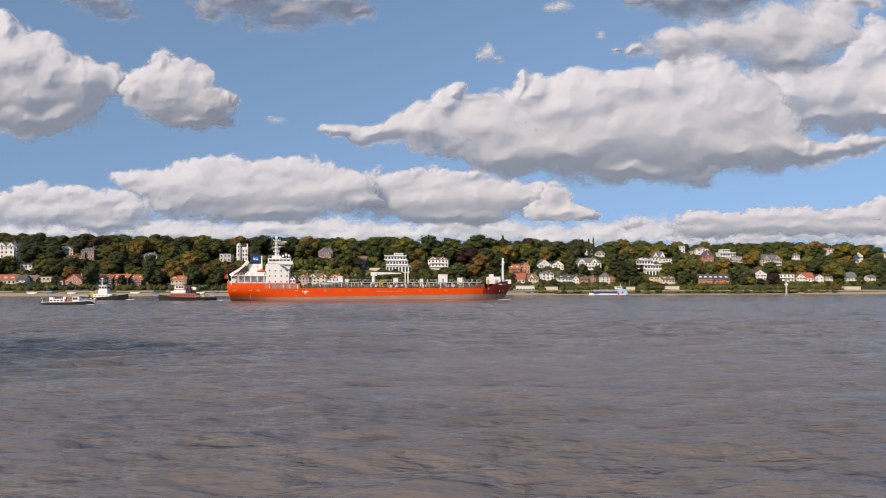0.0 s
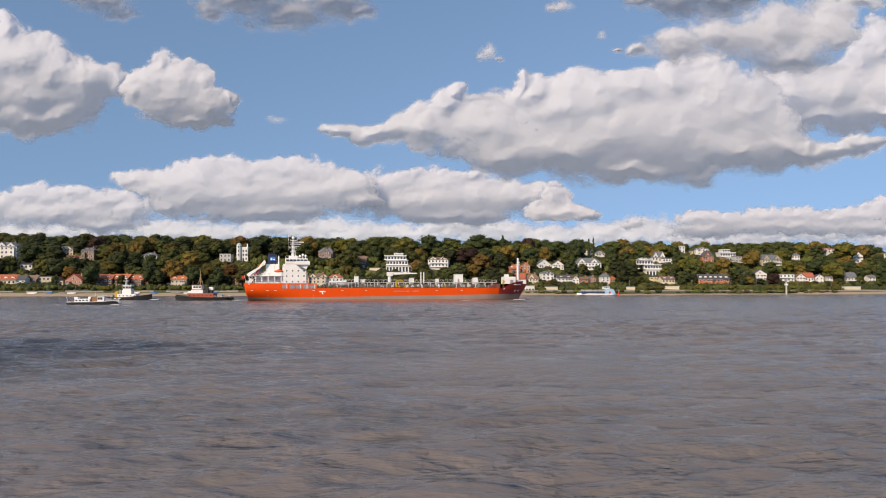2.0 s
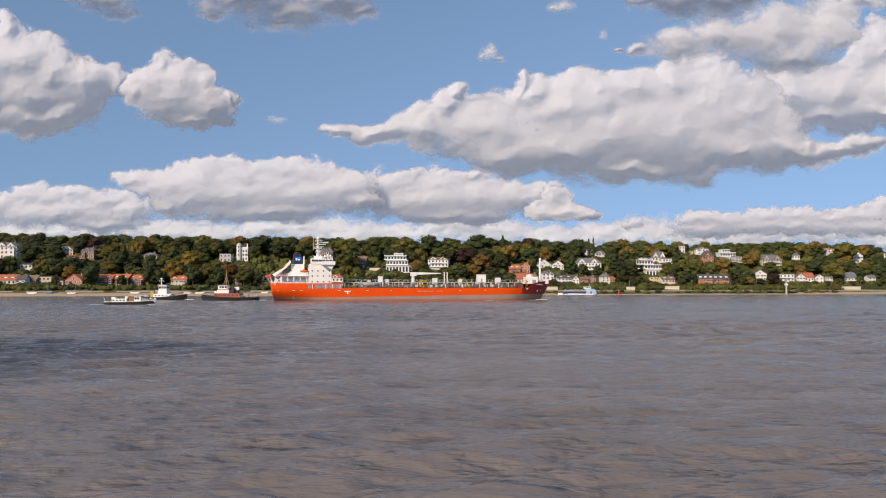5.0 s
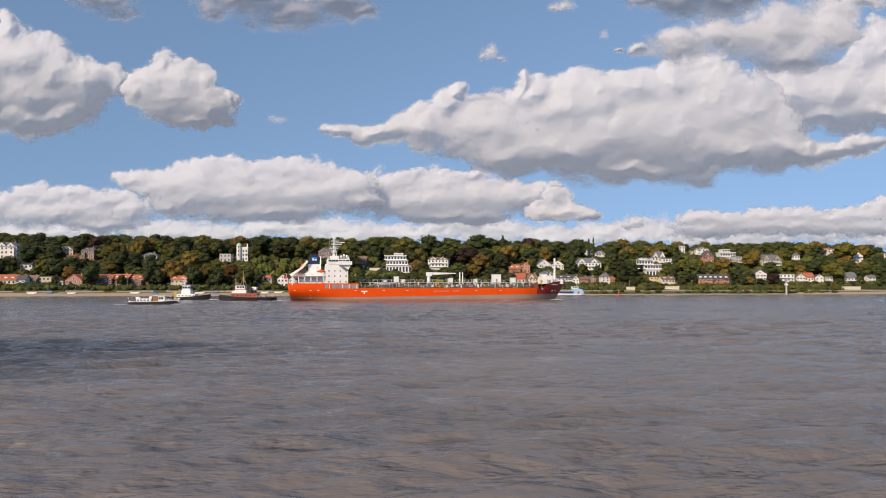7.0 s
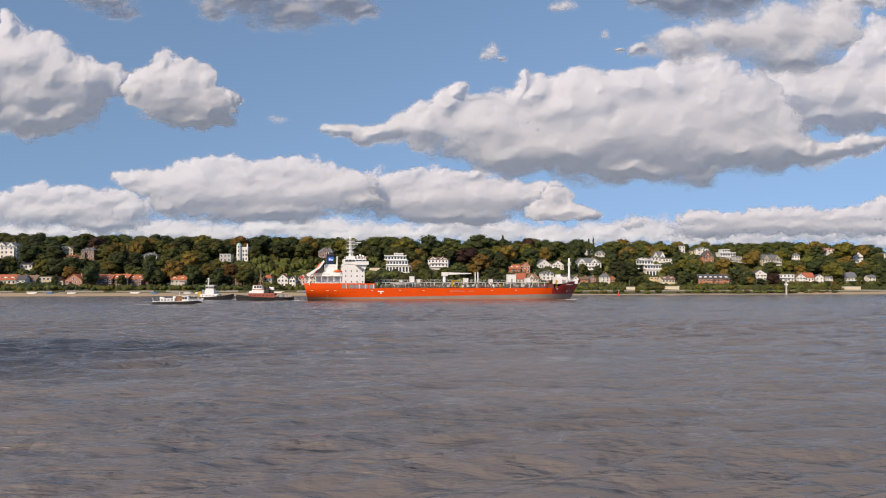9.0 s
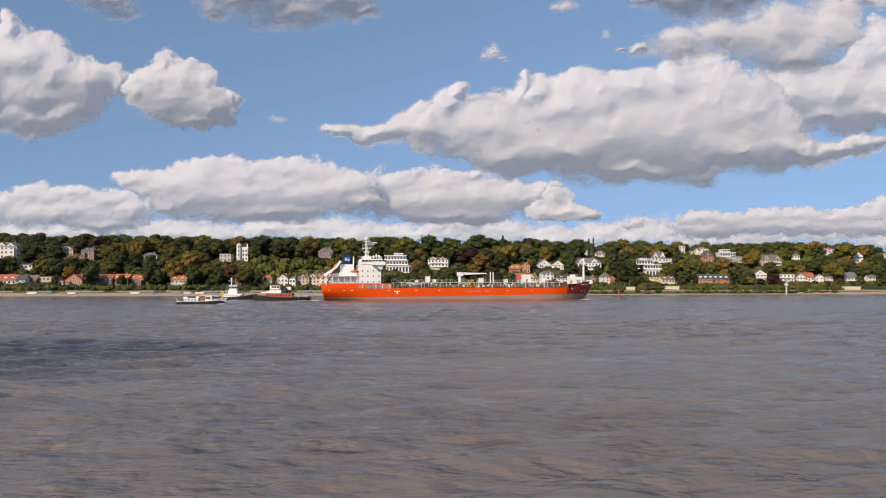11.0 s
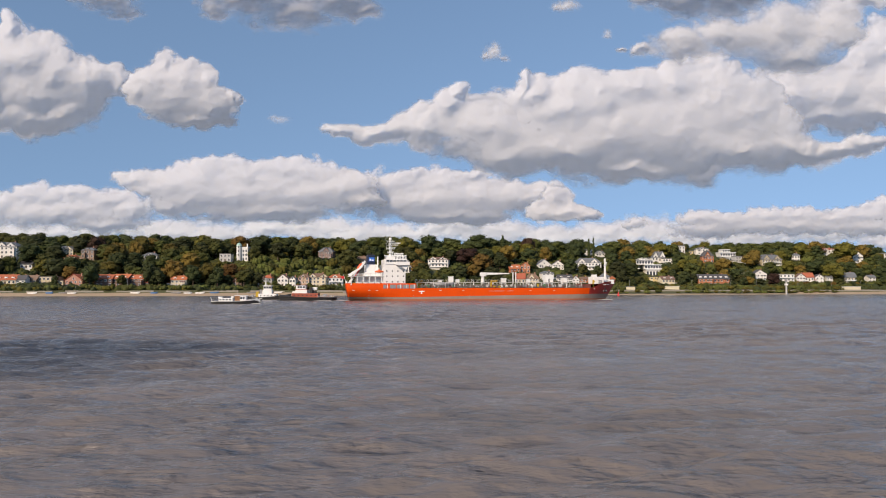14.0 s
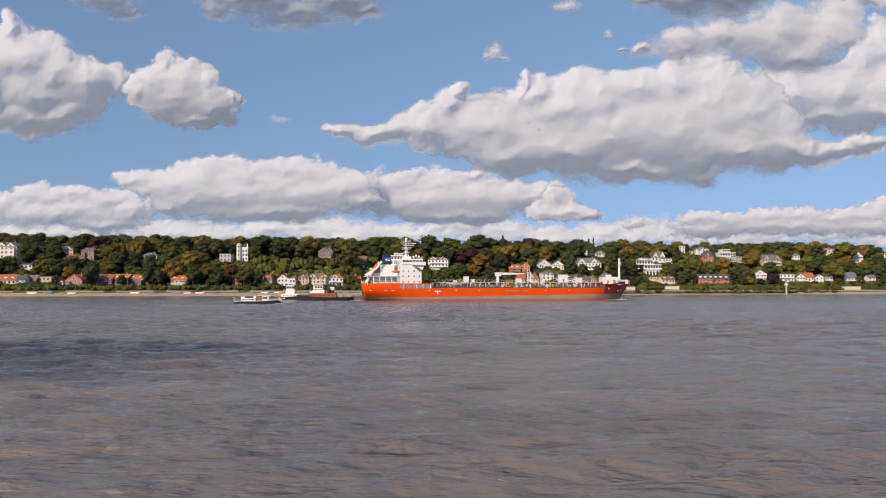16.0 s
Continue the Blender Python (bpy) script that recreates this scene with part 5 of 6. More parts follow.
def tanker_house(ship):
    """The accommodation block with its bridge, wings, windows and masts."""
    root = part("accommodation", box(B(), 17.2, 27.6, -9.2, 9.2, 7.2, 17.0, 0.08), WHITE, ship, "white accommodation block")
    for i, (x0, x1, z) in enumerate(((17.1, 27.7, 10.0), (17.1, 27.7, 12.6), (17.1, 27.7, 15.0))):
        part("deck_edge", box(B(), x0, x1, -9.26, 9.26, z, z + 0.12, 0.02), WHITE, root)
        windows_row(root, [18.8 + k * 2.6 for k in range(4)], -9.24, z - 1.5, 0.5, 0.65)
    bridge = part("bridge", box(B(), 18.0, 28.2, -9.5, 9.5, 17.0, 19.5, 0.1), WHITE, ship, "white wheelhouse with dark windows")
    part("bridge_wing", prism(B(), [(23, 16.6), (29.2, 16.6), (29.2, 18.2), (23, 18.2)], -12.5, 12.5), WHITE, bridge)
    part("wing_bracket", prism(B(), [(24, 16.6), (28.8, 16.6), (27.6, 14.4)], -11.5, -11.2), WHITE, bridge)
    windows_row(bridge, [19.2 + k * 1.6 for k in range(6)], -9.64, 18.2, 1.3, 0.8)
    front = part("front_window", box(B(), 28.18, 28.26, -8.8, 8.8, 18.2, 19.1), GLASS, bridge)
    rail(bridge, [(18.2, -9.3, 19.5), (28.0, -9.3, 19.5), (28.0, 9.3, 19.5)])
    part("top_house", box(B(), 19.5, 23.5, -3, 3, 19.6, 21.0, 0.06), WHITE, bridge)
    for x, h in ((25.9, 1.5), (27.2, 1.1), (24.6, 0.9)):
        bm = tube(B(), (x, -3, 19.6), (x, -3, 19.6 + h), 0.12)
        bmesh.ops.create_uvsphere(bm, u_segments=10, v_segments=6, radius=0.55, matrix=Matrix.Translation((x, -3, 19.9 + h)))
        part("radome", bm, WHITE, bridge)
    bm = tube(B(), (21.3, 0, 20.8), (21.3, 0, 28.6), 0.75, 0.42, 10)
    tube(bm, (22.6, 0, 20.8), (21.6, 0, 27), 0.22, 0.18)
    mast = part("main_mast", bm, WHITE, ship, "tall white radar mast")
    for z, x0, x1 in ((22.8, 20, 22.8), (24.6, 19.6, 23.2), (26.4, 20.0, 25.0), (28.0, 20.0, 23.4)):
        part("mast_platform", box(B(), x0, x1, -1.4, 1.4, z, z + 0.18, 0.03), WHITE, mast)
        rail(mast, [(x0, -1.35, z), (x1, -1.35, z)], 0.8, 0.9, 0.035)
    part("radar_scanner", box(B(), 21.5, 26.3, -0.2, 0.2, 27.3, 27.75, 0.08), WHITE, mast)
    part("radar_scanner", box(B(), 20.6, 24.2, -0.2, 0.2, 25.3, 25.65, 0.08), WHITE, mast)
    bm = B()
    bmesh.ops.create_uvsphere(bm, u_segments=12, v_segments=8, radius=0.75, matrix=Matrix.Translation((21.4, 0, 29.5)))
    part("antenna_dome", bm, WHITE, mast, smooth=True)
    part("antenna", tube(B(), (19.4, -0.5, 24), (19.2, -0.5, 30.6), 0.05), WHITE, mast)
    part("signal_post", tube(B(), (15.0, -4, 17), (15.0, -4, 20.8), 0.35, 0.25), WHITE, ship)


def tanker_stern(ship):
    """Engine casing, funnel, free-fall lifeboat ramp, rescue boat and open poop."""
    casing = part("engine_casing", box(box(B(), 8.4, 16.8, -5.2, 5.2, 7.2, 13.6, 0.08), 9.2, 15.2, -4.6, 4.6, 13.6, 17.0, 0.08), WHITE, ship, "white engine casing")
    # grey-beige plate behind the ramp, its shade put into a darker colour
    part("casing_side", prism(B(), [(3.4, 11.6), (8.4, 11.6), (8.4, 16.2), (6.8, 16.2)], -5.4, -5.22), PIPE, casing, "grey-brown plating with the shade behind the ramp painted in")
    fun = part("funnel", box(B(), 9.9, 13.9, -2.6, 2.6, 16.8, 21.6, 0.25, 0.94), NAVY, ship, "dark navy funnel")
    part("funnel_badge", box(B(), 10.9, 13.5, -2.66, -2.5, 18.6, 20.4, 0.04), BLUE, fun, "bright blue panel")
    part("funnel_emblem", box(box(B(), 11.2, 12.0, -2.72, -2.6, 18.9, 19.8), 12.3, 13.2, -2.72, -2.6, 18.9, 19.4), WHITE, fun, "plain white shape")
    bm = B()
    for x in (10.8, 11.9, 12.9):
        tube(bm, (x, -0.6, 21.4), (x - 0.3, -0.6, 22.5), 0.3)
    part("exhaust_pipe", bm, BLACK, fun)
    upper = part("boat_deck", box(B(), 1.6, 17.2, -9.6, 9.6, 11.3, 11.6, 0.04), WHITE, ship, "white boat deck on pillars")
    for x in (2.2, 5.0, 7.8, 10.6, 13.4, 16.4):
        part("pillar", box(B(), x - 0.2, x + 0.2, -9.4, -9.0, 7.2, 11.3), WHITE, upper)
    part("poop_house", box(B(), 5.0, 17.2, -6.5, 6.5, 7.2, 11.3, 0.05), WHITE, ship, "white deckhouse under the boat deck")
    rail(upper, [(1.8, -9.4, 11.6), (17.0, -9.4, 11.6)])
    rail(ship, [(0.4, 8.4, 8.1), (0.4, -8.4, 8.1), (6, -9.6, 8.1), (16.6, -10.7, 8.1)])
    ramp = part("lifeboat_ramp", prism(B(), [(1.0, 8.2), (1.9, 8.2), (9.3, 18.2), (8.6, 18.9)], -6.4, -5.8), WHITE, ship, "sloping white free-fall lifeboat ramp")
    part("ramp_rail", prism(B(), [(1.2, 8.2), (2.3, 8.2), (9.0, 18.0), (8.2, 18.6)], 1.9, 2.4), WHITE, ramp)
    part("ramp_brace", prism(B(), [(0.8, 12.2), (1.8, 11.2), (7.6, 15.6), (7.2, 16.2)], -7.2, -6.6), WHITE, ramp)
    part("ramp_stripe", prism(B(), [(3.4, 11.0), (3.9, 10.7), (6.6, 14.6), (6.2, 15.0)], -6.46, -6.4), RED, ramp, "red painted stripe")
    part("ramp_strut", tube(tube(B(), (5.0, -3.2, 8), (5.0, -3.2, 13.4), 0.2), (7.6, -3.2, 8), (7.6, -3.2, 17.0), 0.2), WHITE, ramp)
    bm = B()
    bmesh.ops.create_uvsphere(bm, u_segments=14, v_segments=8, radius=1.0, matrix=Matrix.Translation((6.6, -0.6, 16.0)) @ pose(0, 0, 0, 0, -55, 0) @ Matrix.Diagonal((2.2, 0.9, 0.8, 1)))
    part("freefall_lifeboat", bm, LIFE, ship, "orange enclosed lifeboat on its ramp", True)
    bm = B()
    bmesh.ops.create_uvsphere(bm, u_segments=14, v_segments=8, radius=1.0, matrix=Matrix.Translation((15.2, -9.2, 13.6)) @ Matrix.Diagonal((2.1, 0.8, 0.6, 1)))
    box(bm, 14.7, 15.6, -9.6, -8.8, 13.9, 14.5, 0.15)
    part("rescue_boat", bm, LIFE, ship, "small orange rescue boat", True)
    bm = B()
    for x in (13.4, 17.0):
        tube(bm, (x, -8.2, 11.6), (x, -8.2, 15.4), 0.16)
        tube(bm, (x, -8.2, 15.4), (x, -9.6, 16.2), 0.14)
    part("davit", bm, WHITE, ship)
    for x, z, w in ((8.0, 11.6, 1.2), (10.5, 11.6, 0.9), (3.2, 7.2, 1.4)):
        part("locker", box(B(), x, x + w, -8.6, -7.6, z, z + 1.1, 0.05), YELLOW if z < 8 else WHITE, ship)
    flag = part("flagstaff", tube(B(), (0.4, 0, 8.0), (-0.8, 0, 12.2), 0.07), WHITE, ship)
    part("ensign", box(B(), -1.9, -0.5, -0.04, 0.04, 10.3, 11.6, 0.02), RED, flag, "small red flag")


def tanker_deck(ship):
    """Cargo pipes, catwalk, manifold crane, tank vents and deckhouses."""
    rng = random.Random(3)
    for i, (y, z, r) in enumerate(((-6.4, 6.3, 0.25), (-5.2, 6.8, 0.35), (-4.0, 6.4, 0.3), (-2.6, 7.4, 0.3), (-1.2, 7.0, 0.4), (0.4, 6.6, 0.3), (2, 7.2, 0.35), (4, 6.8, 0.3))):
        part("cargo_pipe", tube(B(), (36 + i * 0.8, y, z), (116 - i, y, z), r, sides=8), PIPE, ship, "weathered grey cargo pipe")
    bm = B()
    for k in range(40):
        x = 36 + k * 2.05
        box(bm, x - 0.12, x + 0.12, -7.2, 4.8, 5.5, 6.0)
        box(bm, x - 0.1, x + 0.1, -7.1, -6.9, 5.5, 7.6)
    part("pipe_support", bm, PIPE, ship)
    bm = B()
    box(bm, 33, 119, -3.4, -2.2, 8.5, 8.7)
    for k in range(22):
        x = 34 + k * 3.95
        box(bm, x - 0.1, x + 0.1, -3.3, -2.3, 5.5, 8.5)
    walkway = part("catwalk", bm, PALE, ship, "raised pale grey steel catwalk")
    rail(walkway, [(33, -3.4, 8.7), (119, -3.4, 8.7)], 1.1, 2.2)
    rail(ship, [(32.6, -10.8, 5.7), (104, -10.8, 5.7), (118, -9.6, 5.9)], 1.05, 2.0, 0.04, PIPE)
    for k in range(26):
        x = 36 + k * 3.1 + rng.uniform(-0.4, 0.4)
        h = rng.uniform(1.2, 2.6)
        y = rng.choice((-8.4, -7.6, -6.8))
        bm = tube(B(), (x, y, 5.5), (x, y, 5.5 + h), 0.16)
        tube(bm, (x, y, 5.5 + h), (x, y, 5.9 + h), 0.34, 0.28)
        part("tank_vent", bm, (PIPE, STEEL, WHITE)[k % 3], ship)
    for k in range(34):
        x = 36.5 + k * 2.4 + rng.uniform(-0.6, 0.6)
        h, w, y = rng.uniform(0.9, 2.3), rng.uniform(0.5, 1.6), rng.uniform(-9.2, -5.0)
        bm = box(B(), x - w / 2, x + w / 2, y, y + 0.8, 5.5, 5.5 + h, 0.05)
        tube(bm, (x, y + 0.4, 5.5 + h), (x, y + 0.4, 5.9 + h), 0.2)
        part("valve_box", bm, (PIPE, PALE, WHITE, BLACK, GREENP, PIPE, DECKRED)[rng.randrange(7)], ship, "small weathered valve box on deck")
    for k in range(9):
        x = 38 + k * 8.9
        bm = box(B(), x, x + 0.25, -7.4, -7.2, 5.5, 8.6)
        box(bm, x + 3.2, x + 3.45, -7.4, -7.2, 5.5, 8.6)
        box(bm, x, x + 3.45, -7.4, -7.2, 8.4, 8.6)
        part("pipe_gallows", bm, PALE, ship, "pale steel pipe frame")
    for k in range(14):
        x = 38 + k * 5.6
        w = rng.uniform(0.9, 1.8)
        part("tank_hatch", tube(B(), (x, -8.6, 5.5), (x, -8.6, 6.6), w * 0.55, sides=12), (DECKRED, PIPE)[k % 2], ship)
    for x in (64, 70.5, 73.2, 78.0, 96, 57):
        bm = tube(B(), (x, -9.6, 6.6), (x, 0, 6.9), 0.28)
        tube(bm, (x, -9.7, 6.6), (x, -9.3, 6.6), 0.5)
        box(bm, x - 0.15, x + 0.15, -8.0, -7.6, 5.5, 6.7)
        part("manifold", bm, YELLOW if 69 < x < 75 else PIPE, ship)
    part("yellow_gantry", box(box(B(), 69.0, 69.6, -8.2, -7.6, 5.5, 9.6), 69.0, 72.4, -8.2, -7.6, 9.0, 9.5), YELLOW, ship, "yellow hose gantry")
    crane = part("hose_crane", tube(B(), (66.8, -1, 5.5), (66.8, -1, 12.6), 0.9, 0.75, 12), WHITE, ship, "white hose-handling crane")
    part("crane_cab", box(B(), 65.5, 68.4, -1.9, -0.1, 11.6, 13.5, 0.12), WHITE, crane)
    part("crane_jib", prism(B(), [(67.7, 12.2), (80.2, 12.8), (80.2, 13.2), (68.2, 13.5)], -1.4, -0.6), WHITE, crane)
    part("jib_rest", tube(tube(B(), (81.9, -2, 5.5), (81.9, -2, 13.6), 0.28), (83.3, -2, 5.5), (83.3, -2, 13.6), 0.28), WHITE, ship, "pair of white posts")
    for x, w, z0, z1 in ((50.0, 2.0, 8.0, 11.4), (53.5, 1.4, 8.0, 10.0), (76.5, 2.0, 8, 10.6), (98.6, 4.0, 8.2, 12.4), (108.0, 2.0, 8.0, 10.8), (89.5, 1.2, 8, 10.2), (45.0, 1.2, 6, 9.6)):
        h = part("deck_store", box(B(), x, x + w, -2.0, 1.6, 5.5, z1, 0.06), WHITE, ship, "small white deckhouse")
        part("store_roof", box(B(), x - 0.15, x + w + 0.15, -2.2, 1.8, z1, z1 + 0.15), WHITE, h)
        if w > 3:
            part("doorway", box(B(), x + 1.4, x + 2.2, -2.06, -1.9, 8.4, 10.4), STEEL, h)
    for k in range(30):
        x = 35 + rng.uniform(0, 82)
        h = rng.uniform(0.6, 2.4)
        y = rng.uniform(-9.6, -4.5)
        w = rng.uniform(0.25, 0.9)
        part("deck_fitting", box(B(), x, x + w, y, y + w, 5.5, 5.5 + h, 0.05), (PIPE, WHITE, STEEL, DECKRED, PIPE, YELLOW)[k % 6 if k % 12 != 5 else 0], ship)
    for k in range(9):
        x = 41 + k * 8.3
        bm = tube(B(), (x, -8.8, 6.2), (x + 5.2, -8.8, 6.2), 0.2)
        tube(bm, (x + 5.2, -8.8, 6.2), (x + 5.2, -5.0, 6.6), 0.2)
        part("branch_pipe", bm, (PIPE, DECKRED)[k % 2], ship)
    tank = part("deck_tank", tube(B(), (40, -5.5, 7.6), (52, -5.5, 7.6), 1.0, sides=14), STEEL, ship, "long grey cylindrical deck tank", True)


def tanker_bow(ship):
    """Forecastle with its mast, windlasses and rails."""
    before = set(ship.children)
    part("forecastle_house", box(box(B(), 121.0, 126.5, -3.5, 3.5, 7.9, 11.4, 0.06), 122.0, 123.4, -2.0, 2.0, 11.4, 12.6, 0.06), WHITE, ship, "white forecastle store")
    bm = tube(B(), (128.6, 0, 7.9), (128.6, 0, 19.2), 0.62, 0.45, 10)
    mast = part("foremast", bm, WHITE, ship, "white foremast")
    part("mast_top", box(box(B(), 127.7, 129.5, -0.8, 0.8, 17.4, 17.6), 128.2, 129.0, -0.4, 0.4, 19.2, 20.8, 0.1), WHITE, mast)
    part("mast_light", box(B(), 128.2, 129.4, -0.7, 0.5, 18.2, 18.9, 0.1), WHITE, mast)
    for x in (124.5, 131.0):
        bm = tube(B(), (x, -3.2, 9.2), (x, 3.2, 9.2), 0.75, sides=12)
        box(bm, x - 0.9, x + 0.9, -3.6, -3.2, 7.9, 9.9, 0.08)
        part("windlass", bm, STEEL if x < 130 else WHITE, ship)
    rail(ship, [(119.4, -9.4, 7.4), (124, -7.8, 8.9), (129, -4.8, 9.2)], 1.0, 1.4)
    bm = tube(B(), (119.0, -8, 5.5), (119.0, -8, 9.0), 0.5, 0.4)
    tube(bm, (119.0, -8, 9.0), (119.5, -8, 9.3), 0.7, 0.7)
    part("ventilator", bm, YELLOW, ship)
    part("anchor", box(box(B(), 125.6, 126.0, -half_beam(126, 5) - 0.55, -half_beam(126, 5), 4.0, 6.0, 0.05), 125.0, 126.6, -half_beam(126, 4.2) - 0.5, -half_beam(126, 4.2), 3.9, 4.3, 0.05), BLACK, ship)
    for ob in set(ship.children) - before:
        ob.location.x += 2.2


FOAM = mat("foam", (0.62, 0.60, 0.57), 0.8, other=(0.38, 0.36, 0.33), scale=0.9, fine=6, bump=0.5)


def foam_patch(parent, x0, x1, y0, y1, height, seed, count=60):
    """Broken foam lying low on the water."""
    rng = random.Random(seed)
    bm = B()
    for _ in range(count):
        k = rng.random()
        x = x0 + (x1 - x0) * k
        y = y0 + (y1 - y0) * k + rng.gauss(0, 0.35)
        s = rng.uniform(0.25, 0.9)
        m = Matrix.Translation((x, y, 0.02)) @ pose(0, 0, 0, 0, 0, rng.uniform(-30, 30)) @ Matrix.Diagonal((s * 1.6, s * 0.5, height * rng.uniform(0.3, 1.0), 1))
        bmesh.ops.create_icosphere(bm, subdivisions=1, radius=1.0, matrix=m)
    return part("foam", bm, FOAM, parent, "broken white foam")


def wash(ship):
    foam_patch(ship, 133.5, 128, -0.8, -4.6, 0.45, 1, 40)
    foam_patch(ship, 126, 100, -6.0, -12.0, 0.12, 2, 70)
    foam_patch(ship, 1.0, -14, -3, -2.0, 0.12, 3, 60)


# ---- smaller vessels ----
def boat_hull(bm, length, beam, z0, aft, bow, stern_round=0.35, inset=0.0):
    """A tug or launch hull from stern x = 0 to bow x = length; aft, bow: heights of the edge."""
    n = 18
    prev = None
    for i in range(n + 1):
        k = i / n
        w = beam / 2 * min(1, (k / 0.12 + 0.25) ** 0.5 if k < 0.09 else 1)
        if k > 0.62:
            w *= max(0.02, 1 - ((k - 0.62) / 0.38) ** 2.2)
        w = max(0.03, w - inset)
        top = aft + (bow - aft) * max(0, (k - 0.3) / 0.7) ** 2
        row = []
        for side in (-1, 1):
            for z, f in ((z0, 0.82), ((z0 + top) / 2, 0.95), (top, 1.0)):
                row.append(bm.verts.new((k * length - (0.6 if z < 0.3 and k > 0.9 else 0), side * w * f, z)))
        if prev:
            for a in (0, 1):
                bm.faces.new((prev[a], row[a], row[a + 1], prev[a + 1]))
                bm.faces.new((prev[a + 4], row[a + 4], row[a + 3], prev[a + 3]))
            bm.faces.new((prev[2], row[2], row[5], prev[5]))
        else:
            bm.faces.new((row[0], row[1], row[2], row[5], row[4], row[3]))
        prev = row
    return bm


TUGRED = mat("tug_red_paint", (0.36, 0.075, 0.032), 0.5, other=(0.24, 0.05, 0.028), scale=0.5)
BUFF = mat("buff_mast_paint", (0.42, 0.30, 0.16), 0.5, scale=0.6)
RUBBER = mat("fender_rubber", (0.02, 0.02, 0.02), 0.9, scale=0.8)
WOOD = mat("varnished_wood", (0.30, 0.14, 0.05), 0.4, other=(0.22, 0.10, 0.04), scale=0.8, stretch=(1, 1, 4))
PALEBLUE = mat("pale_blue_paint", (0.30, 0.52, 0.72), 0.4, scale=0.5)


def tyres(parent, xs, y, z):
    me = None
    for x in xs:
        bm = B()
        tube(bm, (0, 0.15, 0), (0, -0.2, 0), 0.42, sides=12)
        ob = part("tyre_fender", bm, RUBBER, parent)
        ob.location = (x, y, z)


def build_red_tug():
    """A tug, its high bow astern of its course: it follows stern first."""
    tug = thing("tugboat", "black-hulled tugboat with red deckhouse and white wheelhouse", "tugboat", Matrix.Identity(4), "tugboats")
    part("hull", boat_hull(B(), 27, 8.6, -0.8, 1.5, 2.8), BLACK, tug, "black steel hull")
    bm = B()
    boat_hull(bm, 27.3, 8.9, 0.95, 1.15, 2.1)
    part("fender", bm, RUBBER, tug, "black rubber fender")
    tyres(tug, [4 + 2.6 * i for i in range(6)], -4.5, 0.9)
    tyres(tug, [4 + 2.6 * i for i in range(6)], 4.5, 0.9)
    house_ = part("deckhouse", box(B(), 8.2, 20.6, -2.9, 2.9, 1.2, 3.4, 0.12), TUGRED, tug, "brick-red deckhouse")
    windows_row(house_, [9.4 + 2.0 * i for i in range(6)], -2.92, 2.2, 0.55, 0.55)
    windows_row(house_, [9.4 + 2.0 * i for i in range(6)], 2.92, 2.2, 0.55, 0.55)
    wheel = part("wheelhouse", box(box(B(), 13.4, 19.0, -2.3, 2.3, 3.4, 5.2, 0.1), 14.2, 18.8, -2.0, 2.0, 5.2, 7.2, 0.12), WHITE, tug, "white wheelhouse")
    windows_row(wheel, [15 + 1.25 * i for i in range(3)], -2.03, 5.9, 0.95, 0.85)
    windows_row(wheel, [15 + 1.25 * i for i in range(3)], 2.03, 5.9, 0.95, 0.85)
    part("wheelhouse_roof", box(B(), 13.9, 19.1, -2.3, 2.3, 7.2, 7.4, 0.06), TUGRED, wheel)
    bm = tube(B(), (15.4, 0, 7.2), (15.4, 0, 14.2), 0.2, 0.08)
    for z, w in ((9.0, 1.1), (10.6, 0.8), (12.0, 0.5)):
        box(bm, 15.4 - w, 15.4 + w, -0.1, 0.1, z, z + 0.18)
    tube(bm, (16.8, 0, 7.2), (15.5, 0, 11), 0.1)
    tube(bm, (14.0, 0, 7.2), (15.3, 0, 11), 0.1)
    part("mast", bm, BUFF, tug, "buff-painted mast")
    for y in (-1.6, 1.6):
        part("funnel", box(B(), 11.0, 12.4, y - 0.5, y + 0.5, 3.35, 6.2, 0.12), BLACK, tug)
    part("exhaust_casing", box(B(), 9.4, 11.0, -1.2, 1.2, 3.35, 4.6, 0.1), BLACK, tug, "black exhaust casing")
    for i in range(7):
        x = 1.8 + i * 0.9
        part("deck_gear", box(B(), x, x + 0.5, -2.4 + (i % 3) * 0.9, -1.7 + (i % 3) * 0.9, 1.4, 2.0 + (i % 4) * 0.25, 0.05), (BUFF, STEEL, TUGRED)[i % 3], tug)
    part("wheelhouse_stripe", box(B(), 13.3, 19.1, -2.36, 2.36, 5.0, 5.25, 0.02), TUGRED, wheel, "red stripe")
    part("fire_monitor", box(tube(B(), (10.0, 0, 3.35), (10.0, 0, 5.2), 0.2), 9.0, 11.2, -0.9, 0.9, 5.0, 6.4, 0.1), WHITE, tug, "white box on a post")
    part("tow_winch", box(tube(B(), (5.4, -1.2, 2.2), (5.4, 1.2, 2.2), 0.7), 4.4, 6.4, -1.6, -1.2, 1.5, 3.0, 0.06), STEEL, tug)
    part("tow_bitts", tube(tube(B(), (3, -0.8, 1.5), (3, -0.8, 2.6), 0.2), (3, 0.8, 1.5), (3, 0.8, 2.6), 0.2), STEEL, tug)
    rail(tug, [(1.6, 3.2, 1.55), (8, 4.1, 1.55)], 0.9, 1.2)
    rail(tug, [(1.6, -3.2, 1.55), (8, -4.1, 1.55)], 0.9, 1.2)
    bm = tube(B(), (19.0, 1.6, 3.85), (20.5, 1.6, 3.85), 0.5)
    part("liferaft", bm, WHITE, tug)
    foam_patch(tug, 0.5, -3.0, 0, 0.5, 0.3, 11, 26)
    return tug


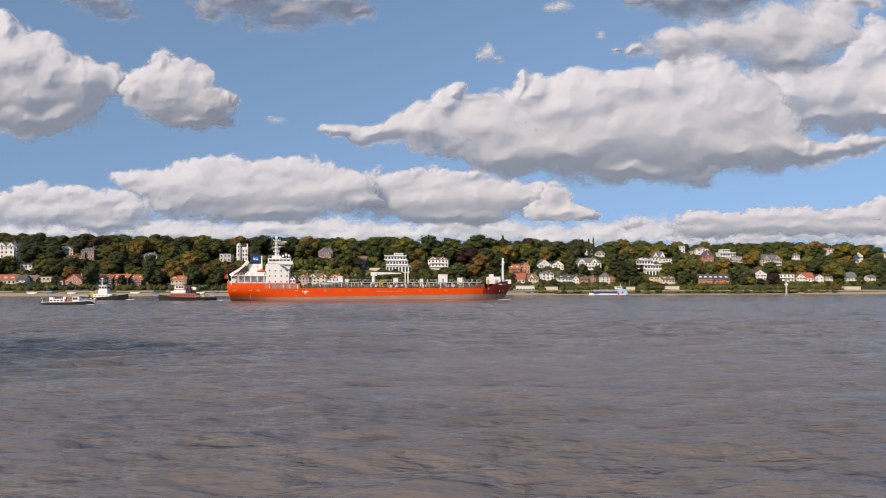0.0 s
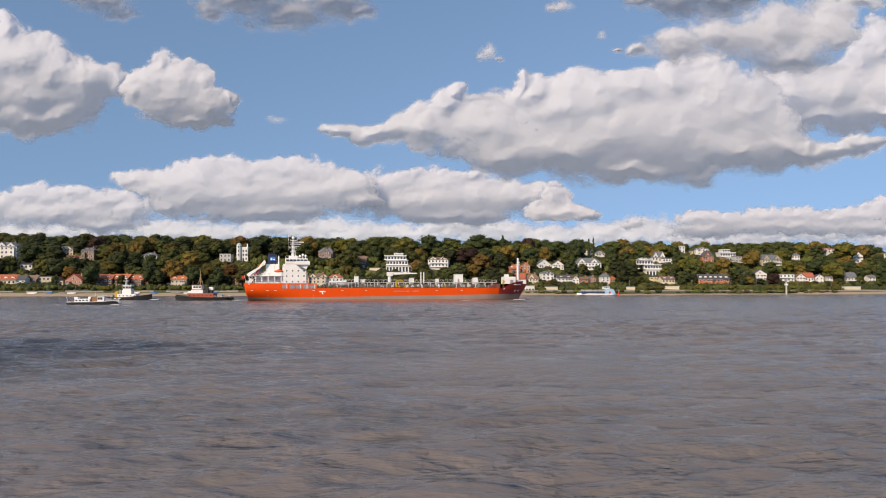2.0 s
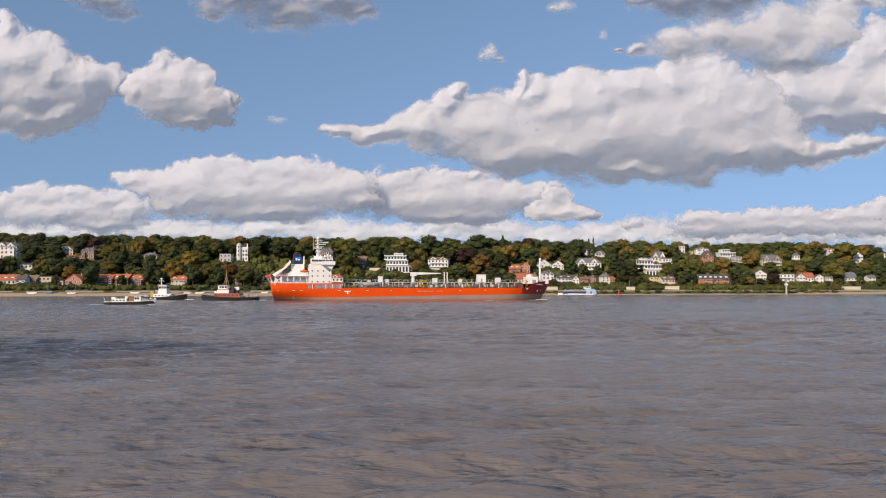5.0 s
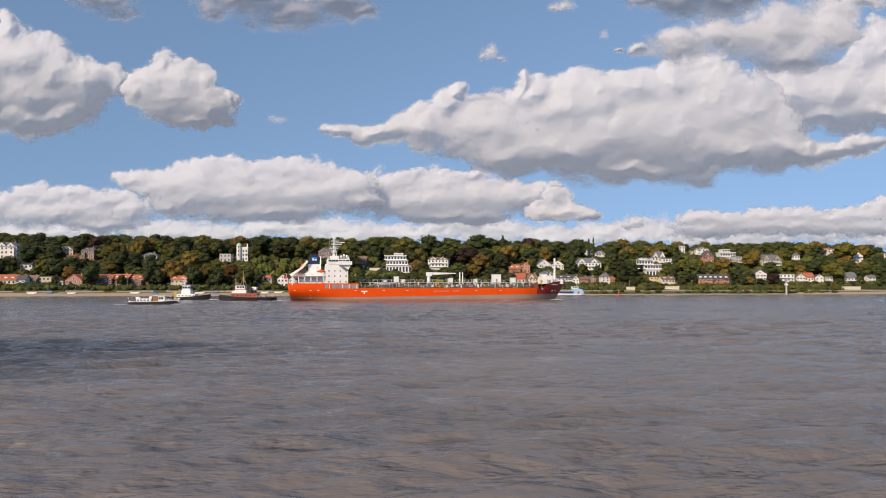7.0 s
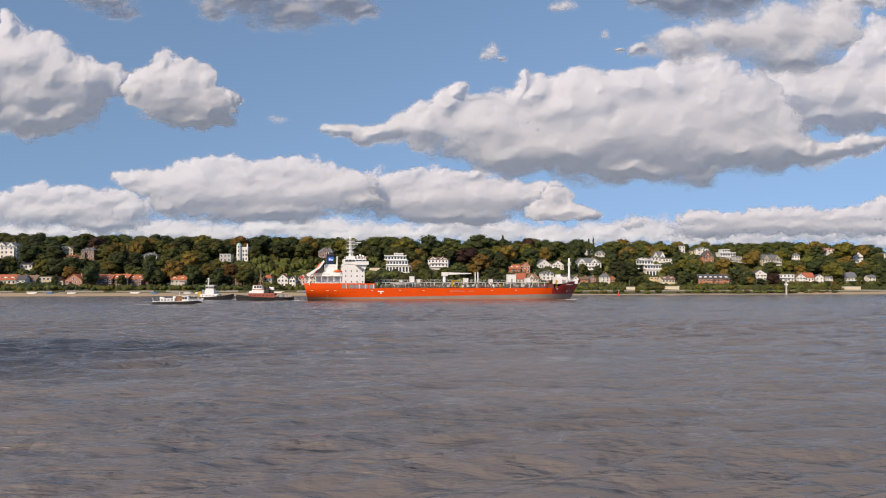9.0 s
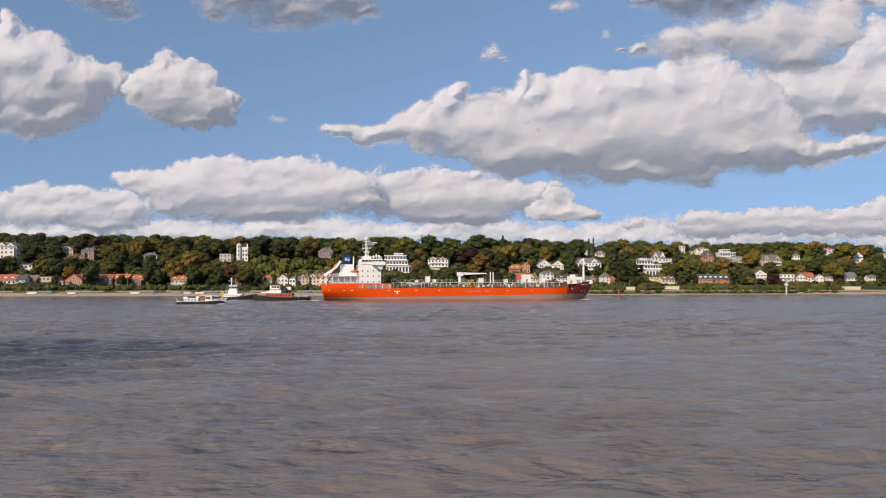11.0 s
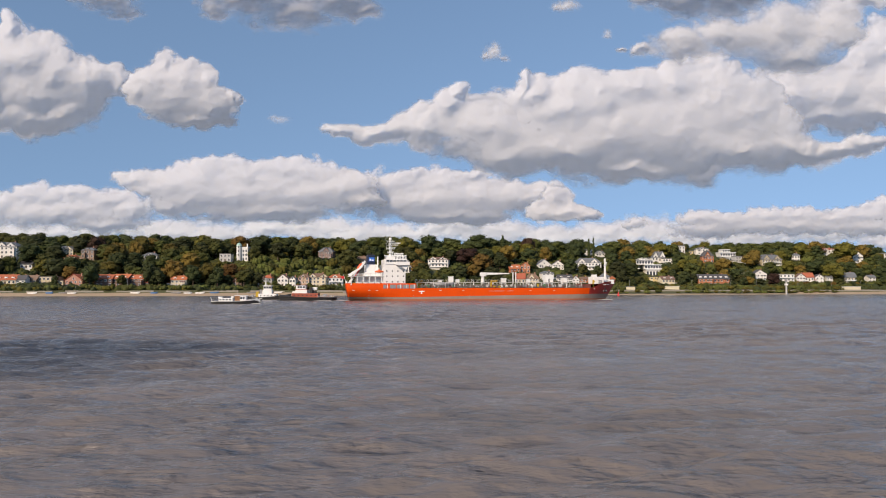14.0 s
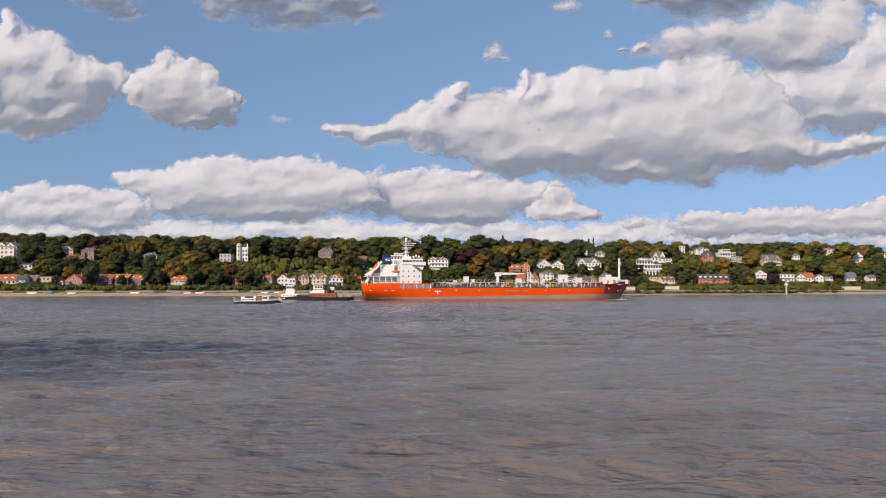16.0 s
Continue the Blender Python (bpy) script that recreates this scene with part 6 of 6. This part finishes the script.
def build_white_tug():
    tug = thing("tugboat", "black-hulled tugboat with a tall white wheelhouse", "tugboat", Matrix.Identity(4), "tugboats")
    part("hull", boat_hull(B(), 23.5, 7.8, -0.8, 1.3, 2.9), BLACK, tug, "black steel hull")
    tyres(tug, [3 + 2.4 * i for i in range(6)], -4.0, 0.7)
    part("bulwark_stripe", box(B(), 6.5, 9.6, -3.96, -3.9, 0.5, 0.9), WHITE, tug, "white painted bar")
    house_ = part("deckhouse", box(B(), 7.4, 16.4, -2.6, 2.6, 1.2, 2.9, 0.12), WHITE, tug, "white deckhouse")
    part("casing", box(B(), 6.0, 7.6, -2.2, 2.2, 1.2, 4.0, 0.1), YELLOW, tug, "yellow casing")
    windows_row(house_, [8.6 + 1.8 * i for i in range(5)], -2.63, 1.8, 0.6, 0.5)
    wheel = part("wheelhouse", box(box(B(), 9.4, 14.0, -2.1, 2.1, 2.9, 4.9, 0.1), 9.8, 13.8, -1.9, 1.9, 4.9, 7.2, 0.12), WHITE, tug, "white wheelhouse with dark windows")
    windows_row(wheel, [10.5 + 1.3 * i for i in range(3)], -1.94, 5.6, 1.05, 1.0)
    part("front_window", box(B(), 13.78, 13.88, -1.6, 1.6, 5.6, 6.6), GLASS, wheel)
    part("wheelhouse_roof", box(B(), 9.4, 14.2, -2.2, 2.2, 7.2, 7.4, 0.06), WHITE, wheel)
    bm = tube(B(), (10.6, 0, 7.3), (10.6, 0, 11.0), 0.30, 0.12)
    box(bm, 9.4, 11.8, -0.5, 0.5, 9.2, 9.45)
    box(bm, 9.9, 11.3, -0.2, 0.2, 10.3, 10.6)
    part("mast", bm, WHITE, tug)
    part("funnel", box(B(), 8.0, 9.0, -1.9, -1.0, 2.8, 5.0, 0.12), STEEL, tug)
    part("tow_winch", tube(B(), (4, -1.2, 1.9), (4, 1.2, 1.9), 0.6), STEEL, tug)
    rail(tug, [(0.8, -3.0, 1.3), (6.0, -3.8, 1.3)], 0.9, 1.2)
    foam_patch(tug, 23.2, 27.0, -0.2, -1.6, 0.32, 12, 44)
    return tug


def build_launch():
    boat = thing("motor_launch", "small white motor launch with a wooden wheelhouse", "boat", Matrix.Identity(4))
    part("hull", boat_hull(B(), 18, 4.3, -0.5, 0.85, 1.6), BLACK, boat, "dark hull")
    part("topside", boat_hull(B(), 18.06, 4.34, 0.78, 1.15, 2.0), WHITE, boat, "white topside strake")
    cab = part("aft_cabin", box(B(), 2.9, 8.2, -1.6, 1.6, 1.0, 2.2, 0.15), WHITE, boat, "white aft cabin")
    windows_row(cab, [3.6 + 1.2 * i for i in range(4)], -1.63, 1.45, 0.7, 0.4)
    part("cabin_rail", box(B(), 2.6, 4.0, -1.0, 1.0, 2.2, 2.8, 0.08), WHITE, cab)
    part("hatch", box(B(), 7.4, 8.4, -0.9, 0.9, 2.2, 3.0, 0.08), WHITE, cab)
    part("wheelhouse", box(B(), 8.9, 10.8, -1.5, 1.5, 1.0, 3.1, 0.08), WOOD, boat, "varnished brown wooden wheelhouse")
    fore = part("saloon", box(B(), 10.8, 13.2, -1.5, 1.5, 1.0, 3.1, 0.1), WHITE, boat, "white saloon with big windows")
    windows_row(fore, [11.3, 12.2], -1.54, 1.9, 0.7, 0.8)
    part("roof", box(B(), 8.6, 13.5, -1.7, 1.7, 3.1, 3.25, 0.05), WHITE, boat)
    part("foredeck", box(B(), 13.2, 15.8, -1.0, 1.0, 1.2, 1.9, 0.15), STEEL, boat)
    rail(boat, [(13.6, -1.6, 1.5), (17.2, -0.5, 1.8)], 0.7, 0.9, 0.03)
    part("flagstaff", tube(B(), (0.3, 0, 1.0), (-0.4, 0, 2.8), 0.05), WHITE, boat)
    part("mast", tube(B(), (9.6, 0, 3.2), (9.6, 0, 4.6), 0.05), WHITE, boat)
    foam_patch(boat, 17.6, 16.0, -0.4, -1.8, 0.25, 13, 26)
    foam_patch(boat, 0.0, -5.0, 0, -0.4, 0.10, 14, 24)
    return boat


def build_ferry():
    """A harbour ferry; the wheelhouse end faces local -x."""
    f = thing("harbour_ferry", "white and blue harbour ferry with a pale blue wheelhouse", "ferry", Matrix.Identity(4))
    part("hull", boat_hull(B(), 28, 7.6, -0.6, 1.3, 1.8), WHITE, f, "white hull")
    part("waterline_stripe", boat_hull(B(), 28.05, 7.7, -0.6, 0.3, 0.3), BLACK, f)
    cabin = part("saloon", box(B(), 5.0, 25.0, -3.4, 3.4, 1.2, 3.0, 0.1), mat("ferry_blue", (0.03, 0.07, 0.22), 0.3, scale=0.5), f, "dark blue saloon band")
    windows_row(cabin, [9.5 + 1.9 * i for i in range(8)], 3.43, 1.7, 1.4, 0.9)
    part("upper_deck", box(B(), 4.0, 25.6, -3.6, 3.6, 3.0, 3.25, 0.05), WHITE, f, "white upper deck")
    rail(f, [(9.0, 3.5, 3.25), (25.2, 3.5, 3.25)], 0.9, 1.6)
    block = part("wheelhouse", prism(B(), [(0.4, 1.0), (8.4, 1.0), (8.0, 4.6), (4.0, 4.9), (1.8, 4.2)], -3.5, 3.5), PALEBLUE, f, "pale blue end housing")
    part("red_panel", prism(B(), [(4.0, 1.2), (5.6, 1.2), (5.0, 3.4), (4.2, 3.0)], 3.5, 3.56), RED, block, "red painted panel")
    top = part("bridge", box(B(), 4.6, 9.0, -2.4, 2.4, 4.6, 6.2, 0.1), WHITE, f, "white bridge with dark windows")
    windows_row(top, [5.6, 6.8, 8.0], 2.43, 5.2, 0.9, 0.7)
    part("bridge_roof", box(B(), 4.2, 9.4, -2.7, 2.7, 6.2, 6.4, 0.05), WHITE, top)
    part("mast", tube(B(), (5.2, 0, 6.3), (5.2, 0, 8.6), 0.12), WHITE, f)
    foam_patch(f, 0.5, -9.0, 0, 0.4, 0.12, 15, 60)
    foam_patch(f, 27.6, 29.0, 0.2, 0.8, 0.25, 16, 18)
    return f


# ---- things on the shore ----
def build_shore_things():
    p = Vector((119.2, 500, 0))
    buoy = thing("channel_buoy", "red conical channel buoy", "buoy", Matrix.Translation(p))
    part("float", tube(B(), (0, 0, -0.4), (0, 0, 0.5), 1.0, 0.95, 14), RED, buoy)
    part("tower", tube(tube(B(), (0, 0, 0.5), (0, 0, 2.4), 0.75, 0.3, 12), (0, 0, 2.4), (0, 0, 3.0), 0.28, 0.05, 10), RED, buoy)
    p = Vector((275.5, 590, 0))
    beacon = thing("beacon_tower", "pale concrete beacon tower standing in the shallows", "beacon", Matrix.Translation(p))
    part("shaft", tube(B(), (0, 0, -3), (0, 0, 10.2), 0.75, 0.62, 12), MATS["grey_plaster"], beacon)
    part("gallery", box(B(), -1.1, 1.1, -1.0, 1.0, 7.2, 8.6, 0.1), WHITE, beacon)
    part("lantern", tube(tube(B(), (0, 0, 10.2), (0, 0, 12.2), 0.9, 0.9, 12), (0, 0, 12.2), (0, 0, 13.2), 1.0, 0.1, 12), STEEL, beacon)
    post = None
    for x in (-330, -292, -255, -222, -190, -150, -118, -80, -45, -12, 22, 98, 131, 150, 176, 204, 238, 262, 300, 332, 360):
        p = spot(x, 23)
        if post is None:
            post = thing("street_lamp", "slim grey lamp post on the shore path", "street lamp", Matrix.Translation(p), "lamp posts along the shore")
            part("pole", tube(B(), (0, 0, -0.5), (0, 0, 7.5), 0.11, 0.07), STEEL, post)
            part("lantern", box(tube(B(), (0, 0, 7.4), (0, -1.0, 7.7), 0.05), -0.2, 0.2, -1.5, -0.8, 7.6, 7.8, 0.04), WHITE, post)
        else:
            copy_thing(post, Matrix.Translation(p) @ pose(0, 0, 0, 0, 0, x % 37 - 18))
    rng = random.Random(8)
    tarp = (WHITE, mat("blue_tarpaulin", (0.05, 0.18, 0.42), 0.6, scale=0.8), STEEL, WHITE)
    for i, x in enumerate((-276, -266, -258, -252, -212, -200, -186, -178, -170, -161, -136, -127, -118, -98, -70)):
        p = spot(x, 11.5 + rng.uniform(-1, 1.5))
        w = rng.uniform(5.0, 7.5)
        b = thing("dinghy", ("white rowing boat drawn up on the sand", "blue-covered boat drawn up on the sand", "grey rowing boat drawn up on the sand", "white rowing boat drawn up on the sand")[i % 4], "boat", Matrix.Translation(p) @ pose(0, 0, 0, 0, 0, rng.uniform(-15, 15)), "boats on the beach")
        h = part("hull", boat_hull(B(), w, 2.0, 0.0, 0.9, 1.3), tarp[i % 4], b)
        h.location = (-w / 2, 0, 0.05)
        part("thwart", box(B(), -0.3, 0.3, -0.8, 0.8, 0.85, 1.0, 0.03), WOOD, b)
    p = spot(-25, 86)
    flag = thing("flagpole", "white flagpole with a small red and white flag", "flagpole", Matrix.Translation(p))
    part("pole", tube(B(), (0, 0, -1), (0, 0, 8.5), 0.12, 0.07), WHITE, flag)
    part("flag", box(B(), 0.1, 2.0, -0.04, 0.04, 6.4, 8.0, 0.02), RED, flag)
    for x, u, w in ((-57, 85, 9), (186, 22, 12), (85, 21, 10), (350, 20, 14), (150, 19, 7)):
        p = spot(x, u)
        SIGHTS.append((p.x, p.y, w / 2, p.z + 0.2))
        s = thing("shed", "low pale flat-roofed shed among the bushes", "shed", Matrix.Translation(p), "sheds on the bank")
        part("wall", box(B(), -w / 2, w / 2, 0, 4, -2, 2.4), WALLS["cream"], s)
        part("roof", box(B(), -w / 2 - 0.3, w / 2 + 0.3, -0.3, 4.3, 2.4, 2.65, 0.04), ROOFS["dark"] if w < 11 else WHITE, s)


build_ground()
water = build_water()
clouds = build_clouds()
build_houses()
build_shore_things()
build_woods()
tanker = build_tanker()
red_tug = build_red_tug()
white_tug = build_white_tug()
launch = build_launch()
ferry = build_ferry()


def motions():
    """All under way at a steady speed; the clouds drift with the wind and the water with the current."""
    walk(tanker, [(0, pose(-99.1, 340, 0, 0, 0, 10.3)), (16, pose(-38.9, 351.0, 0, 0, 0, 10.3))])
    walk(red_tug, [(0, pose(-108.3, 350, 0, 0, 0, 180)), (16, pose(-42.6, 350, 0, 0, 0, 180))])
    walk(white_tug, [(0, pose(-179.5, 364, 0, 0, 0, 2)), (16, pose(-89.2, 374, 0, 0, 0, 2))])
    walk(launch, [(0, pose(-145.9, 268, 0, 0, 0, 8)), (16, pose(-80.6, 284, 0, 0, 0, 8))])
    walk(ferry, [(0, pose(134.3, 535, 0, 0, 0, 180)), (16, pose(61.9, 535, 0, 0, 0, 180))])
    walk(water, [(0, pose(-4, 0, 0)), (16, pose(4, -1.5, 0))])
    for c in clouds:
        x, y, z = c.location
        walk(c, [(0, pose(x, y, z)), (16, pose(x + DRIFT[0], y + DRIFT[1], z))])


motions()
